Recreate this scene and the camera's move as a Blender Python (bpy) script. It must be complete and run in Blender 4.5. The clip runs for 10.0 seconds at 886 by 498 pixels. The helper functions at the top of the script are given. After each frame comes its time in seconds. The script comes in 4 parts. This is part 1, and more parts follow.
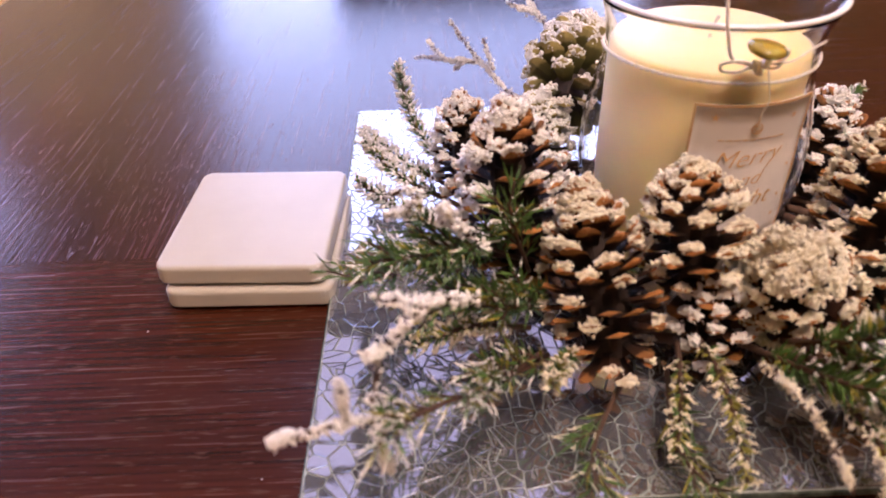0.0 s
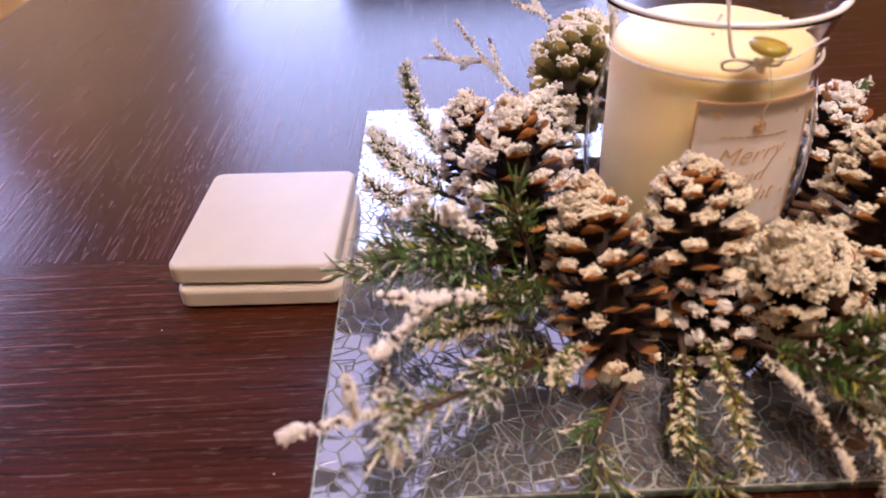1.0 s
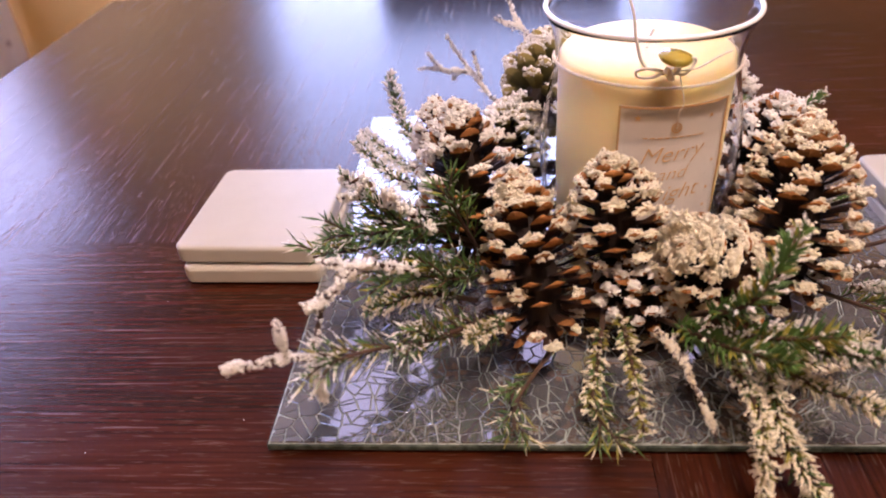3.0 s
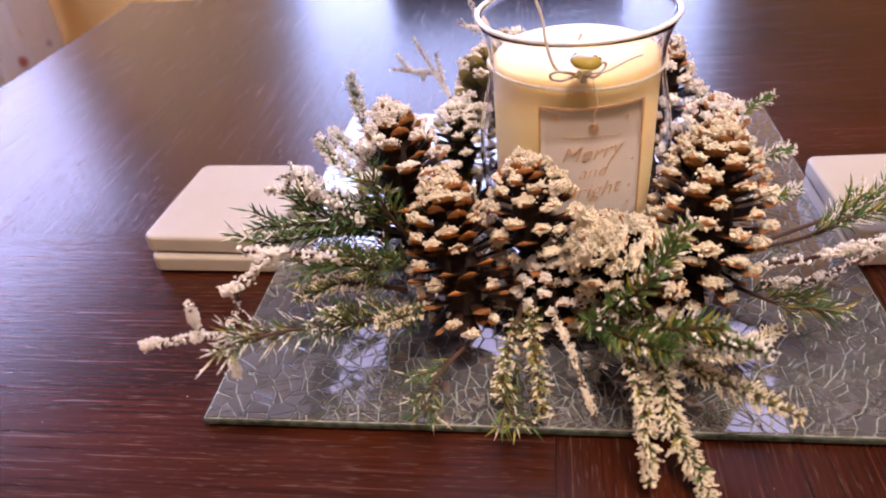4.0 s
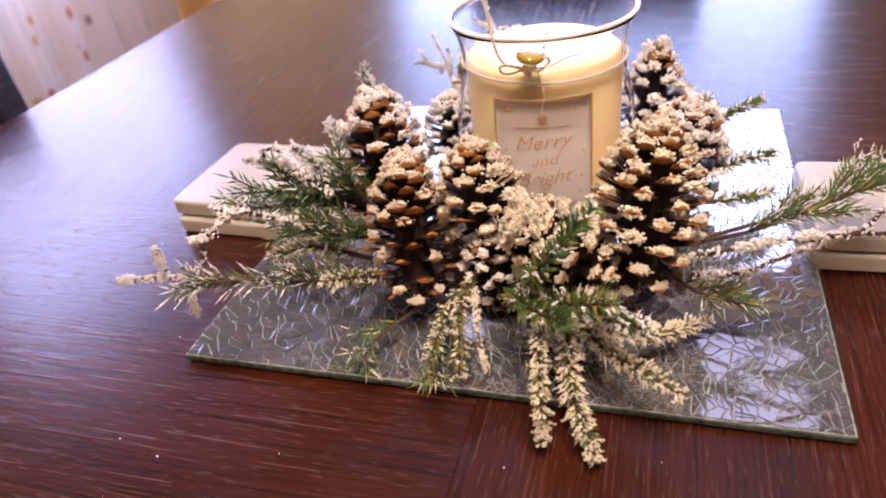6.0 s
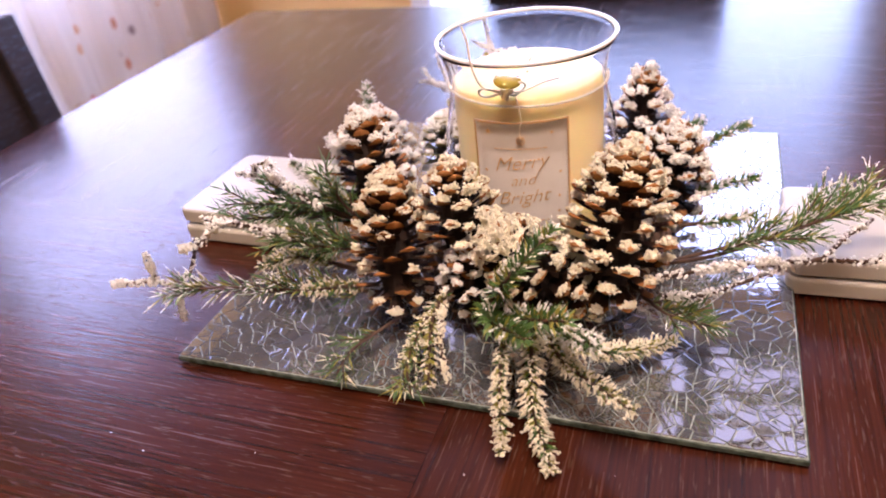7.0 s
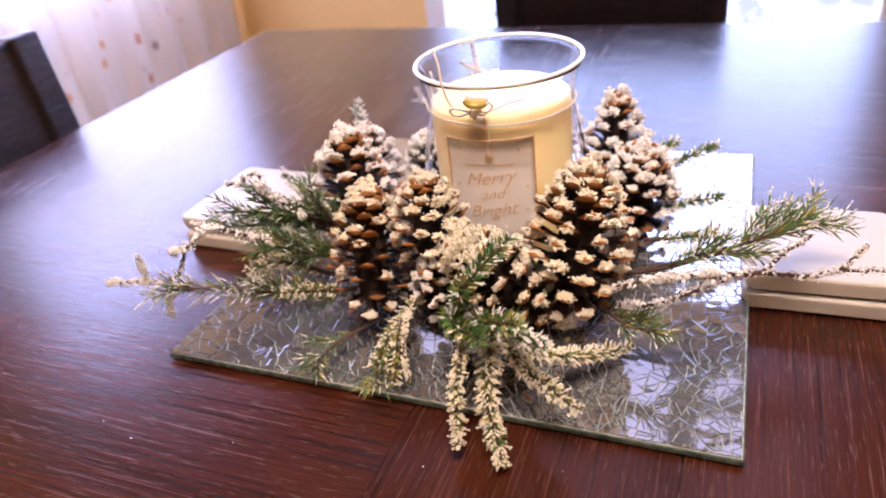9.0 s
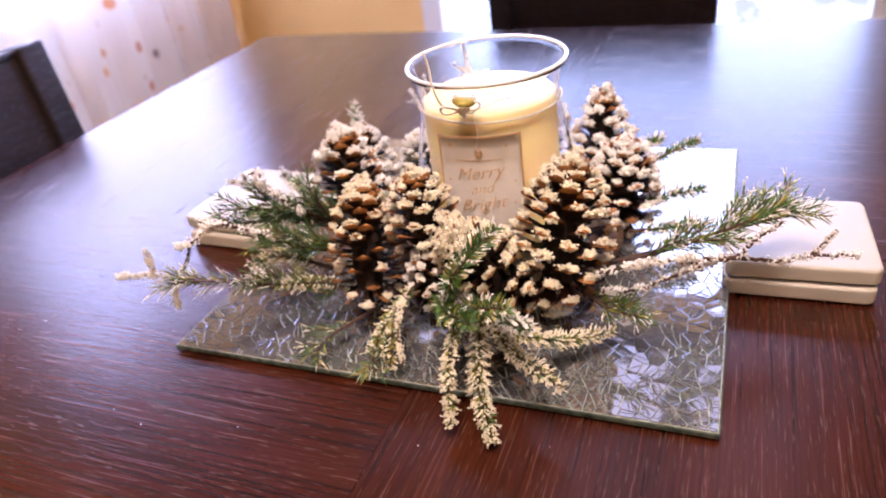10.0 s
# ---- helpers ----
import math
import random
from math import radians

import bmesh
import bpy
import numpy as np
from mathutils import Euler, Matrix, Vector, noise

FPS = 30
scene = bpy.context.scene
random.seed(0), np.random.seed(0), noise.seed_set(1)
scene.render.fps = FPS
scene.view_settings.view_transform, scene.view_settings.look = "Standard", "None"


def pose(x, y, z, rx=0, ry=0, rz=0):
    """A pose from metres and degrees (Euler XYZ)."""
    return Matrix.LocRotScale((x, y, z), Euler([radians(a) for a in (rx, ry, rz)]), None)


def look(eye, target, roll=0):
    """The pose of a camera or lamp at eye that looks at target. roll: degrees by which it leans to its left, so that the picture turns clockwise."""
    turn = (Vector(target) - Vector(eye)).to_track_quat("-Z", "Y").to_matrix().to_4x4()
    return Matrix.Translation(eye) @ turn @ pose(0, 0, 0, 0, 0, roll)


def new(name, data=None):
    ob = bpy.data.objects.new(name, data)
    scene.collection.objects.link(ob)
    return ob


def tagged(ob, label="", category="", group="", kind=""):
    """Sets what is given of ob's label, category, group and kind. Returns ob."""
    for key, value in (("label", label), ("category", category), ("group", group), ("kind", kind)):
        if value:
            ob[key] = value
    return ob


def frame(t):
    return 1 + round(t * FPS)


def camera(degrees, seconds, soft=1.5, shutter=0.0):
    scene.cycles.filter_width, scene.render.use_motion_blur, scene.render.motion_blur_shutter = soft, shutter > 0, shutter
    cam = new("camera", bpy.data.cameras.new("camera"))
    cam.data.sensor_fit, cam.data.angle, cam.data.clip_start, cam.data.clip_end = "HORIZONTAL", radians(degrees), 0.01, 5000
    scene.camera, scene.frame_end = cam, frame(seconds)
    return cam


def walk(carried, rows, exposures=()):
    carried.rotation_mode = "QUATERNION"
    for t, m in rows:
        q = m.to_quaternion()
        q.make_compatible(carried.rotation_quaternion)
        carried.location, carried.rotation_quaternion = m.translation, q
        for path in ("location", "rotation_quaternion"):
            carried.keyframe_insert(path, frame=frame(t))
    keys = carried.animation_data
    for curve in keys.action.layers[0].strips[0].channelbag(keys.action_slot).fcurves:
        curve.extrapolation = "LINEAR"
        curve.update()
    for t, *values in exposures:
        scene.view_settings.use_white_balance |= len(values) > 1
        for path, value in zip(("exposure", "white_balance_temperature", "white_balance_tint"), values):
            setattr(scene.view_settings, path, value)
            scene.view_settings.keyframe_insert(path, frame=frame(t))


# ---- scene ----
cam = camera(63.7, 10.0, soft=1.9)
PATH = [
    (0, (-0.12, -0.346, 1.007), (-0.105, 1.257, -0.189), -1.8),
    (0.5, (-0.12, -0.348, 1.008), (-0.119, 1.257, -0.186), -2.3),
    (1, (-0.118, -0.35, 1.01), (-0.134, 1.25, -0.189), -2.9),
    (1.5, (-0.112, -0.357, 1.012), (-0.145, 1.253, -0.174), -3.2),
    (2, (-0.101, -0.37, 1.015), (-0.181, 1.247, -0.16), -3.8),
    (3.5, (-0.036, -0.405, 1.026), (-0.258, 1.213, -0.128), -5.3),
    (4, (-0.005, -0.411, 1.028), (-0.285, 1.199, -0.125), -6.0),
    (4.5, (0.014, -0.42, 1.029), (-0.357, 1.176, -0.118), -6.6),
    (5, (0.039, -0.429, 1.028), (-0.424, 1.146, -0.115), -7.7),
    (5.5, (0.062, -0.432, 1.028), (-0.45, 1.13, -0.111), -7.7),
    (7, (0.12, -0.436, 1.037), (-0.54, 1.108, -0.051), -7.8),
    (7.5, (0.13, -0.434, 1.039), (-0.547, 1.103, -0.046), -7.6),
    (8, (0.141, -0.436, 1.041), (-0.553, 1.105, -0.028), -7.5),
    (8.5, (0.148, -0.442, 1.042), (-0.555, 1.104, -0.015), -7.4),
    (9, (0.157, -0.451, 1.045), (-0.557, 1.1, 0.002), -7.5),
    (9.5, (0.163, -0.459, 1.048), (-0.556, 1.092, 0.011), -8.0),
    (10, (0.171, -0.47, 1.049), (-0.548, 1.085, 0.017), -8.3),
]
walk(cam, [(t, look(eye, target, roll)) for t, eye, target, roll in PATH], exposures=[(0, -0.36, 6130, 38), (5.5, -0.24, 6080, 35), (7, -0.06, 5950, 33), (10, -0.01, 5950, 33)])
cam.data.dof.use_dof, cam.data.dof.focus_distance, cam.data.dof.aperture_fstop = True, 0.39, 8.0

# ---- daylight ----
TZ = 0.75            # table top
TT = 0.756           # tray top
FY, LX, RX, BY, CZ = 2.05, -1.86, 2.6, -2.6, 2.4   # far, left, right and back walls, ceiling
world = bpy.data.worlds.new("sky")
scene.world = world
world.use_nodes = True
_sky = world.node_tree.nodes.new("ShaderNodeTexSky")
_sky.sky_type, _sky.sun_disc, _sky.sun_elevation, _sky.sun_rotation = "NISHITA", False, radians(30), radians(20)
world.node_tree.links.new(_sky.outputs[0], world.node_tree.nodes["Background"].inputs[0])
world.node_tree.nodes["Background"].inputs[1].default_value = 0.1


def area_light(name, m, w, h, watts, colour):
    d = bpy.data.lights.new(name, "AREA")
    d.shape, d.size, d.size_y, d.energy, d.color = "RECTANGLE", w, h, watts, colour
    ob = new(name, d)
    ob.matrix_world = m
    return ob


# sky light in the patio door (far wall) and in the curtained window (left wall), falling slightly downwards
area_light("door_daylight", look((-0.155, FY - 0.035, 1.2), (-0.155, FY - 1.035, 0.75)), 1.36, 1.7, 46, (0.52, 0.66, 1.0))
area_light("window_daylight", look((LX + 0.03, 1.30, 1.30), (LX + 1.03, 1.30, 1.02)), 1.12, 1.04, 68, (0.55, 0.64, 1.0))
# warm fill light added above and behind the walk, its source unseen
area_light("room_fill", look((0.20, -0.48, CZ - 0.06), (0.15, -0.35, 0.75)), 0.6, 0.6, 47, (1.0, 0.83, 0.58))


# ---- materials ----
def material(name, colour, rough=0.5, metal=0.0, spec=0.5):
    m = bpy.data.materials.new(name)
    m.use_nodes = True
    b = m.node_tree.nodes["Principled BSDF"]
    b.inputs["Base Color"].default_value = (*colour, 1)
    b.inputs["Roughness"].default_value = rough
    b.inputs["Metallic"].default_value = metal
    b.inputs["Specular IOR Level"].default_value = spec
    return m, m.node_tree.nodes, m.node_tree.links, b


def noise_node(n, l, scale, detail=4, coords="Object", stretch=(1, 1, 1), rough=0.5):
    tc, mp, nz = n.new("ShaderNodeTexCoord"), n.new("ShaderNodeMapping"), n.new("ShaderNodeTexNoise")
    mp.inputs["Scale"].default_value = stretch
    nz.inputs["Scale"].default_value, nz.inputs["Detail"].default_value, nz.inputs["Roughness"].default_value = scale, detail, rough
    l.new(tc.outputs[coords], mp.inputs[0])
    l.new(mp.outputs[0], nz.inputs["Vector"])
    return nz


def ramp(n, l, src, stops):
    r = n.new("ShaderNodeValToRGB")
    while len(r.color_ramp.elements) < len(stops):
        r.color_ramp.elements.new(0.5)
    for e, (p, c) in zip(r.color_ramp.elements, stops):
        e.position, e.color = p, (*c, 1) if len(c) == 3 else c
    l.new(src, r.inputs[0])
    return r


def bump(n, l, src, b, strength, dist):
    k = n.new("ShaderNodeBump")
    k.inputs["Strength"].default_value, k.inputs["Distance"].default_value = strength, dist
    l.new(src, k.inputs["Height"])
    l.new(k.outputs[0], b.inputs["Normal"])
    return k


def mottled(name, a, c, scale, rough=0.6, metal=0.0, bscale=None, bstrength=0.3, bdist=0.0005, detail=5):
    m, n, l, b = material(name, a, rough, metal)
    nz = noise_node(n, l, scale, detail)
    r = ramp(n, l, nz.outputs["Fac"], ((0.3, a), (0.7, c)))
    l.new(r.outputs[0], b.inputs["Base Color"])
    if bscale:
        bump(n, l, noise_node(n, l, bscale, 4).outputs["Fac"], b, bstrength, bdist)
    return m


def wood(name, dark, mid, rough):
    """Open-grained stained wood, grain along the object's x; gloss on the pores is painted in."""
    m, n, l, b = material(name, mid, rough, 0.0, 0.42)
    broad = noise_node(n, l, 6, 4, stretch=(0.25, 2.2, 1))
    fine = noise_node(n, l, 240, 3, stretch=(0.035, 1.6, 1))
    pores = noise_node(n, l, 520, 2, stretch=(0.03, 1, 1))
    r1 = ramp(n, l, broad.outputs["Fac"], ((0.3, dark), (0.75, mid)))
    r2 = ramp(n, l, fine.outputs["Fac"], ((0.35, (0.45, 0.45, 0.45)), (0.65, (1.15, 1.1, 1.05))))
    mx = n.new("ShaderNodeMixRGB")
    mx.blend_type = "MULTIPLY"
    mx.inputs[0].default_value = 0.8
    l.new(r1.outputs[0], mx.inputs[1])
    l.new(r2.outputs[0], mx.inputs[2])
    # pore grooves; their glints are painted as pale dashes in the colour
    pore_glint = noise_node(n, l, 680, 2, stretch=(0.10, 1, 1))
    r3 = ramp(n, l, pore_glint.outputs["Fac"], ((0.59, (0, 0, 0)), (0.69, (0.34, 0.34, 0.34))))
    m2 = n.new("ShaderNodeMixRGB")
    l.new(r3.outputs[0], m2.inputs[0])
    l.new(mx.outputs[0], m2.inputs[1])
    m2.inputs[2].default_value = (mid[0] * 2.0, mid[1] * 5.5, mid[2] * 11, 1)
    l.new(m2.outputs[0], b.inputs["Base Color"])
    rr = ramp(n, l, fine.outputs["Fac"], ((0.3, (rough * 0.85,) * 3), (0.7, (rough * 1.25,) * 3)))
    l.new(rr.outputs[0], b.inputs["Roughness"])
    ad = n.new("ShaderNodeMath")
    ad.operation = "ADD"
    l.new(fine.outputs["Fac"], ad.inputs[0])
    l.new(pores.outputs["Fac"], ad.inputs[1])
    cut = n.new("ShaderNodeMath")
    cut.operation = "MULTIPLY_ADD"
    l.new(r3.outputs[0], cut.inputs[0])
    cut.inputs[1].default_value = -1.3
    l.new(ad.outputs[0], cut.inputs[2])
    bump(n, l, cut.outputs[0], b, 0.16, 0.0007)
    return m


M_TABLE = wood("espresso_wood", (0.034, 0.0080, 0.0032), (0.080, 0.0185, 0.0070), 0.23)
M_CHAIR = wood("dark_chair_wood", (0.024, 0.015, 0.013), (0.046, 0.028, 0.024), 0.40)
M_SEAT = mottled("brown_leather", (0.02, 0.012, 0.01), (0.035, 0.022, 0.018), 30, 0.45, bscale=300)
M_FLOOR = wood("oak_floor", (0.16, 0.09, 0.045), (0.28, 0.17, 0.09), 0.35)
M_WALL = mottled("ochre_paint", (0.82, 0.52, 0.18), (0.86, 0.56, 0.20), 3, 0.7, bscale=180, bstrength=0.1)
M_CEIL = mottled("beige_ceiling_paint", (0.20, 0.165, 0.13), (0.24, 0.20, 0.155), 4, 0.85, bscale=120, bstrength=0.15)
M_TRIM = mottled("white_trim_paint", (0.78, 0.76, 0.72), (0.83, 0.81, 0.78), 8, 0.45)
M_COASTER = mottled("white_glazed_ceramic", (0.52, 0.475, 0.40), (0.56, 0.515, 0.44), 40, 0.34, bscale=400, bstrength=0.04)
M_CORK = mottled("cork_backing", (0.05, 0.03, 0.02), (0.12, 0.07, 0.04), 250, 0.9, bscale=500)
M_METAL = mottled("bronze_metal", (0.03, 0.025, 0.022), (0.05, 0.042, 0.038), 50, 0.4, 0.8)


def scale_material(name, root, mid, tip):
    """Woody cone scale: dark at the root, paler tan at the tip (local x runs along the scale)."""
    m, n, l, b = material(name, mid, 0.7, 0.0, 0.22)
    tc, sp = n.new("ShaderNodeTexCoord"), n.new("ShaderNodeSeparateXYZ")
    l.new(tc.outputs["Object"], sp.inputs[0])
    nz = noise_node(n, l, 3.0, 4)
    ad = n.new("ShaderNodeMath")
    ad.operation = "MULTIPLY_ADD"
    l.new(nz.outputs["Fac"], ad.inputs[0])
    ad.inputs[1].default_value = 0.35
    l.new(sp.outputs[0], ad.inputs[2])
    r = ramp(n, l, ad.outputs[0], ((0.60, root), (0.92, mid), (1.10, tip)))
    oi, hs = n.new("ShaderNodeObjectInfo"), n.new("ShaderNodeHueSaturation")
    mr = n.new("ShaderNodeMapRange")
    l.new(oi.outputs["Random"], mr.inputs[0])
    mr.inputs[3].default_value, mr.inputs[4].default_value = 0.6, 1.35
    l.new(mr.outputs[0], hs.inputs["Value"])
    l.new(r.outputs[0], hs.inputs["Color"])
    l.new(hs.outputs[0], b.inputs["Base Color"])
    bump(n, l, noise_node(n, l, 14, 4, stretch=(0.4, 2, 1)).outputs["Fac"], b, 0.5, 0.0006)
    return m


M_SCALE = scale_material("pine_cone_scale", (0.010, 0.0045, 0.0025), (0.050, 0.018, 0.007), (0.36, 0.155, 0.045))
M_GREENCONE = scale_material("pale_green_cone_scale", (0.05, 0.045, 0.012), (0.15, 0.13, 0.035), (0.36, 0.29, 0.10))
M_CORE = mottled("pine_cone_core", (0.012, 0.006, 0.004), (0.03, 0.014, 0.008), 200, 0.8)
M_NEEDLE = mottled("green_needles", (0.036, 0.088, 0.018), (0.105, 0.21, 0.040), 90, 0.45)
M_NEEDLE_PALE = mottled("yellow_green_needles", (0.17, 0.18, 0.02), (0.38, 0.33, 0.05), 120, 0.5)
M_TWIG = mottled("brown_twig_bark", (0.045, 0.022, 0.012), (0.11, 0.055, 0.03), 200, 0.75, bscale=900)
M_TWINE = mottled("natural_twine", (0.70, 0.62, 0.50), (0.85, 0.79, 0.70), 500, 0.8, bscale=1500)
M_GOLD = mottled("gold_foil", (0.58, 0.33, 0.13), (0.68, 0.42, 0.19), 300, 0.4, 0.25)
M_LABEL = mottled("cream_label_paper", (0.63, 0.57, 0.51), (0.68, 0.62, 0.56), 60, 0.55)


def frost_material(name, a, c):
    """Crumbly flocked snow with sparkling grains."""
    m, n, l, b = material(name, a, 0.75)
    nz = noise_node(n, l, 300, 5, rough=0.7)
    r = ramp(n, l, nz.outputs["Fac"], ((0.3, c), (0.6, a)))
    l.new(r.outputs[0], b.inputs["Base Color"])
    b.inputs["Subsurface Weight"].default_value = 0.0
    bump(n, l, noise_node(n, l, 1400, 3, rough=0.8).outputs["Fac"], b, 0.7, 0.0008)
    return m


M_FROST = frost_material("flocked_snow", (0.91, 0.89, 0.85), (0.80, 0.75, 0.67))
M_FROST_WARM = frost_material("cream_flocked_snow", (0.88, 0.83, 0.68), (0.76, 0.65, 0.42))


def glass_material(name, colour, ior=1.45, rough=0.0):
    m, n, l, b = material(name, colour, rough)
    b.inputs["Transmission Weight"].default_value, b.inputs["IOR"].default_value = 1.0, ior
    return m


M_GLASS = glass_material("clear_jar_glass", (1.0, 1.0, 1.0), 1.13)
# opaque white paints the window glare that clear rim glass would catch
M_RIM, _n, _l, _b = material("rim_glare_white", (0.95, 0.95, 0.95), 0.08)
M_AMBER, _n, _l, _b = material("amber_glass", (0.62, 0.47, 0.07), 0.05)
_b.inputs["Transmission Weight"].default_value = 0.55
M_EDGE = mottled("green_glass_edge", (0.035, 0.05, 0.04), (0.16, 0.20, 0.16), 220, 0.15, 0.2, bscale=400)
M_JOINT = mottled("crackle_joint", (0.14, 0.16, 0.14), (0.48, 0.52, 0.46), 260, 0.5, 0.1, bscale=900, bstrength=0.8)
M_MIRROR, _n, _l, _b = material("silvered_crackle_glass", (0.47, 0.48, 0.51), 0.05, 0.82)
bump(_n, _l, noise_node(_n, _l, 90, 2).outputs["Fac"], _b, 0.05, 0.001)
M_WAX, _n, _l, _b = material("cream_wax", (0.92, 0.73, 0.37), 0.42)
_b.inputs["Subsurface Weight"].default_value = 0.6
_b.inputs["Subsurface Radius"].default_value = (0.02, 0.014, 0.007)
bump(_n, _l, noise_node(_n, _l, 60, 3).outputs["Fac"], _b, 0.08, 0.001)


def emitter(name, colour, strength):
    m = bpy.data.materials.new(name)
    m.use_nodes = True
    n, l = m.node_tree.nodes, m.node_tree.links
    n.remove(n["Principled BSDF"])
    e = n.new("ShaderNodeEmission")
    e.inputs[0].default_value, e.inputs[1].default_value = (*colour, 1), strength
    l.new(e.outputs[0], n["Material Output"].inputs[0])
    return m


def garden_material():
    """Bright overexposed garden with pale foliage, far outside the door."""
    m = emitter("bright_garden", (1, 1, 1), 6.0)
    n, l = m.node_tree.nodes, m.node_tree.links
    nz = noise_node(n, l, 2.2, 6, rough=0.7)
    r = ramp(n, l, nz.outputs["Fac"], ((0.42, (0.13, 0.15, 0.16)), (0.56, (0.50, 0.64, 1.0))))
    trees = ramp(n, l, nz.outputs["Fac"], ((0.35, (0.10, 0.14, 0.17)), (0.65, (0.26, 0.33, 0.48))))
    tc, sp, mr, mx = n.new("ShaderNodeTexCoord"), n.new("ShaderNodeSeparateXYZ"), n.new("ShaderNodeMapRange"), n.new("ShaderNodeMixRGB")
    l.new(tc.outputs["Object"], sp.inputs[0])
    l.new(sp.outputs[1], mr.inputs[0])
    mr.inputs[1].default_value, mr.inputs[2].default_value = 0.4, 1.3
    l.new(mr.outputs[0], mx.inputs[0])
    l.new(r.outputs[0], mx.inputs[1])
    l.new(trees.outputs[0], mx.inputs[2])
    l.new(mx.outputs[0], n["Emission"].inputs[0])
    return m


M_GARDEN = garden_material()


def curtain_material():
    m, n, l, b = material("leaf_print_curtain", (0.85, 0.82, 0.78), 0.9)
    tc, mp, vo = n.new("ShaderNodeTexCoord"), n.new("ShaderNodeMapping"), n.new("ShaderNodeTexVoronoi")
    mp.inputs["Scale"].default_value = (1.0, 3.3, 2.3)
    l.new(tc.outputs["Object"], mp.inputs[0])
    l.new(mp.outputs[0], vo.inputs["Vector"])
    leaf = ramp(n, l, vo.outputs["Distance"], ((0.19, (1, 1, 1)), (0.24, (0, 0, 0))))
    hue = ramp(n, l, vo.outputs["Color"], ((0.25, (0.62, 0.26, 0.20)), (0.45, (0.80, 0.52, 0.30)), (0.52, (0.85, 0.82, 0.78)), (0.62, (0.80, 0.72, 0.50)), (0.75, (0.45, 0.36, 0.36))))
    mx = n.new("ShaderNodeMixRGB")
    l.new(leaf.outputs[0], mx.inputs[0])
    mx.inputs[1].default_value = (0.93, 0.91, 0.88, 1)
    l.new(hue.outputs[0], mx.inputs[2])
    l.new(mx.outputs[0], b.inputs["Base Color"])
    tr, ms = n.new("ShaderNodeBsdfTranslucent"), n.new("ShaderNodeMixShader")
    l.new(mx.outputs[0], tr.inputs[0])
    ms.inputs[0].default_value = 0.75
    l.new(b.outputs[0], ms.inputs[1])
    l.new(tr.outputs[0], ms.inputs[2])
    l.new(ms.outputs[0], n["Material Output"].inputs[0])
    return m


M_CURTAIN = curtain_material()


# ---- building helpers ----
def link_mesh(name, me, mat, parent=None, label="", smooth=False):
    me.materials.append(mat)
    if smooth:
        for p in me.polygons:
            p.use_smooth = True
    ob = new(name, me)
    if parent:
        ob.parent = parent
    if label:
        tagged(ob, label)
    return ob


def part(name, bm, mat, parent=None, label="", smooth=False):
    me = bpy.data.meshes.new(name)
    bm.normal_update()
    bm.to_mesh(me)
    bm.free()
    return link_mesh(name, me, mat, parent, label, smooth)


def raw(name, verts, faces, mat, parent=None, label="", smooth=False):
    me = bpy.data.meshes.new(name)
    me.from_pydata([tuple(v) for v in verts], [], [tuple(f) for f in faces])
    me.update()
    return link_mesh(name, me, mat, parent, label, smooth)


def thing(name, x, y, z, label, category, group="", kind=""):
    ob = new(name)
    ob.location = (x, y, z)
    return tagged(ob, label, category, group, kind)


def box(x0, x1, y0, y1, z0, z1, bevel=0.0, segs=2):
    bm = bmesh.new()
    bmesh.ops.create_cube(bm, size=1)
    for v in bm.verts:
        v.co = Vector((x0 + (v.co.x + 0.5) * (x1 - x0), y0 + (v.co.y + 0.5) * (y1 - y0), z0 + (v.co.z + 0.5) * (z1 - z0)))
    if bevel:
        bmesh.ops.bevel(bm, geom=list(bm.edges), offset=bevel, segments=segs, affect="EDGES", profile=0.5)
    return bm


def lathe(profile, segs=64, closed=False):
    """A turned body from (radius, height) pairs round z."""
    verts, faces, k = [], [], len(profile)
    for i in range(segs):
        a = 2 * math.pi * i / segs
        verts += [(r * math.cos(a), r * math.sin(a), z) for r, z in profile]
    for i in range(segs):
        j = (i + 1) % segs
        for p in range(k if closed else k - 1):
            q = (p + 1) % k
            faces.append((i * k + p, j * k + p, j * k + q, i * k + q))
    return verts, faces


def tube(points, radii, sides=6):
    pts = [Vector(p) for p in points]
    verts, faces = [], []
    up = Vector((0.13, 0.21, 1)).normalized()
    for i, p in enumerate(pts):
        d = (pts[min(i + 1, len(pts) - 1)] - pts[max(i - 1, 0)]).normalized()
        u = d.cross(up)
        u = u.normalized() if u.length > 1e-3 else d.orthogonal().normalized()
        w = d.cross(u)
        r = radii[i] if isinstance(radii, (list, tuple)) else radii
        verts += [p + r * (math.cos(a) * u + math.sin(a) * w) for a in (2 * math.pi * s / sides for s in range(sides))]
    for i in range(len(pts) - 1):
        for s in range(sides):
            q = (s + 1) % sides
            faces.append((i * sides + s, i * sides + q, (i + 1) * sides + q, (i + 1) * sides + s))
    faces.append(tuple(range(sides))[::-1])
    faces.append(tuple((len(pts) - 1) * sides + s for s in range(sides)))
    return verts, faces


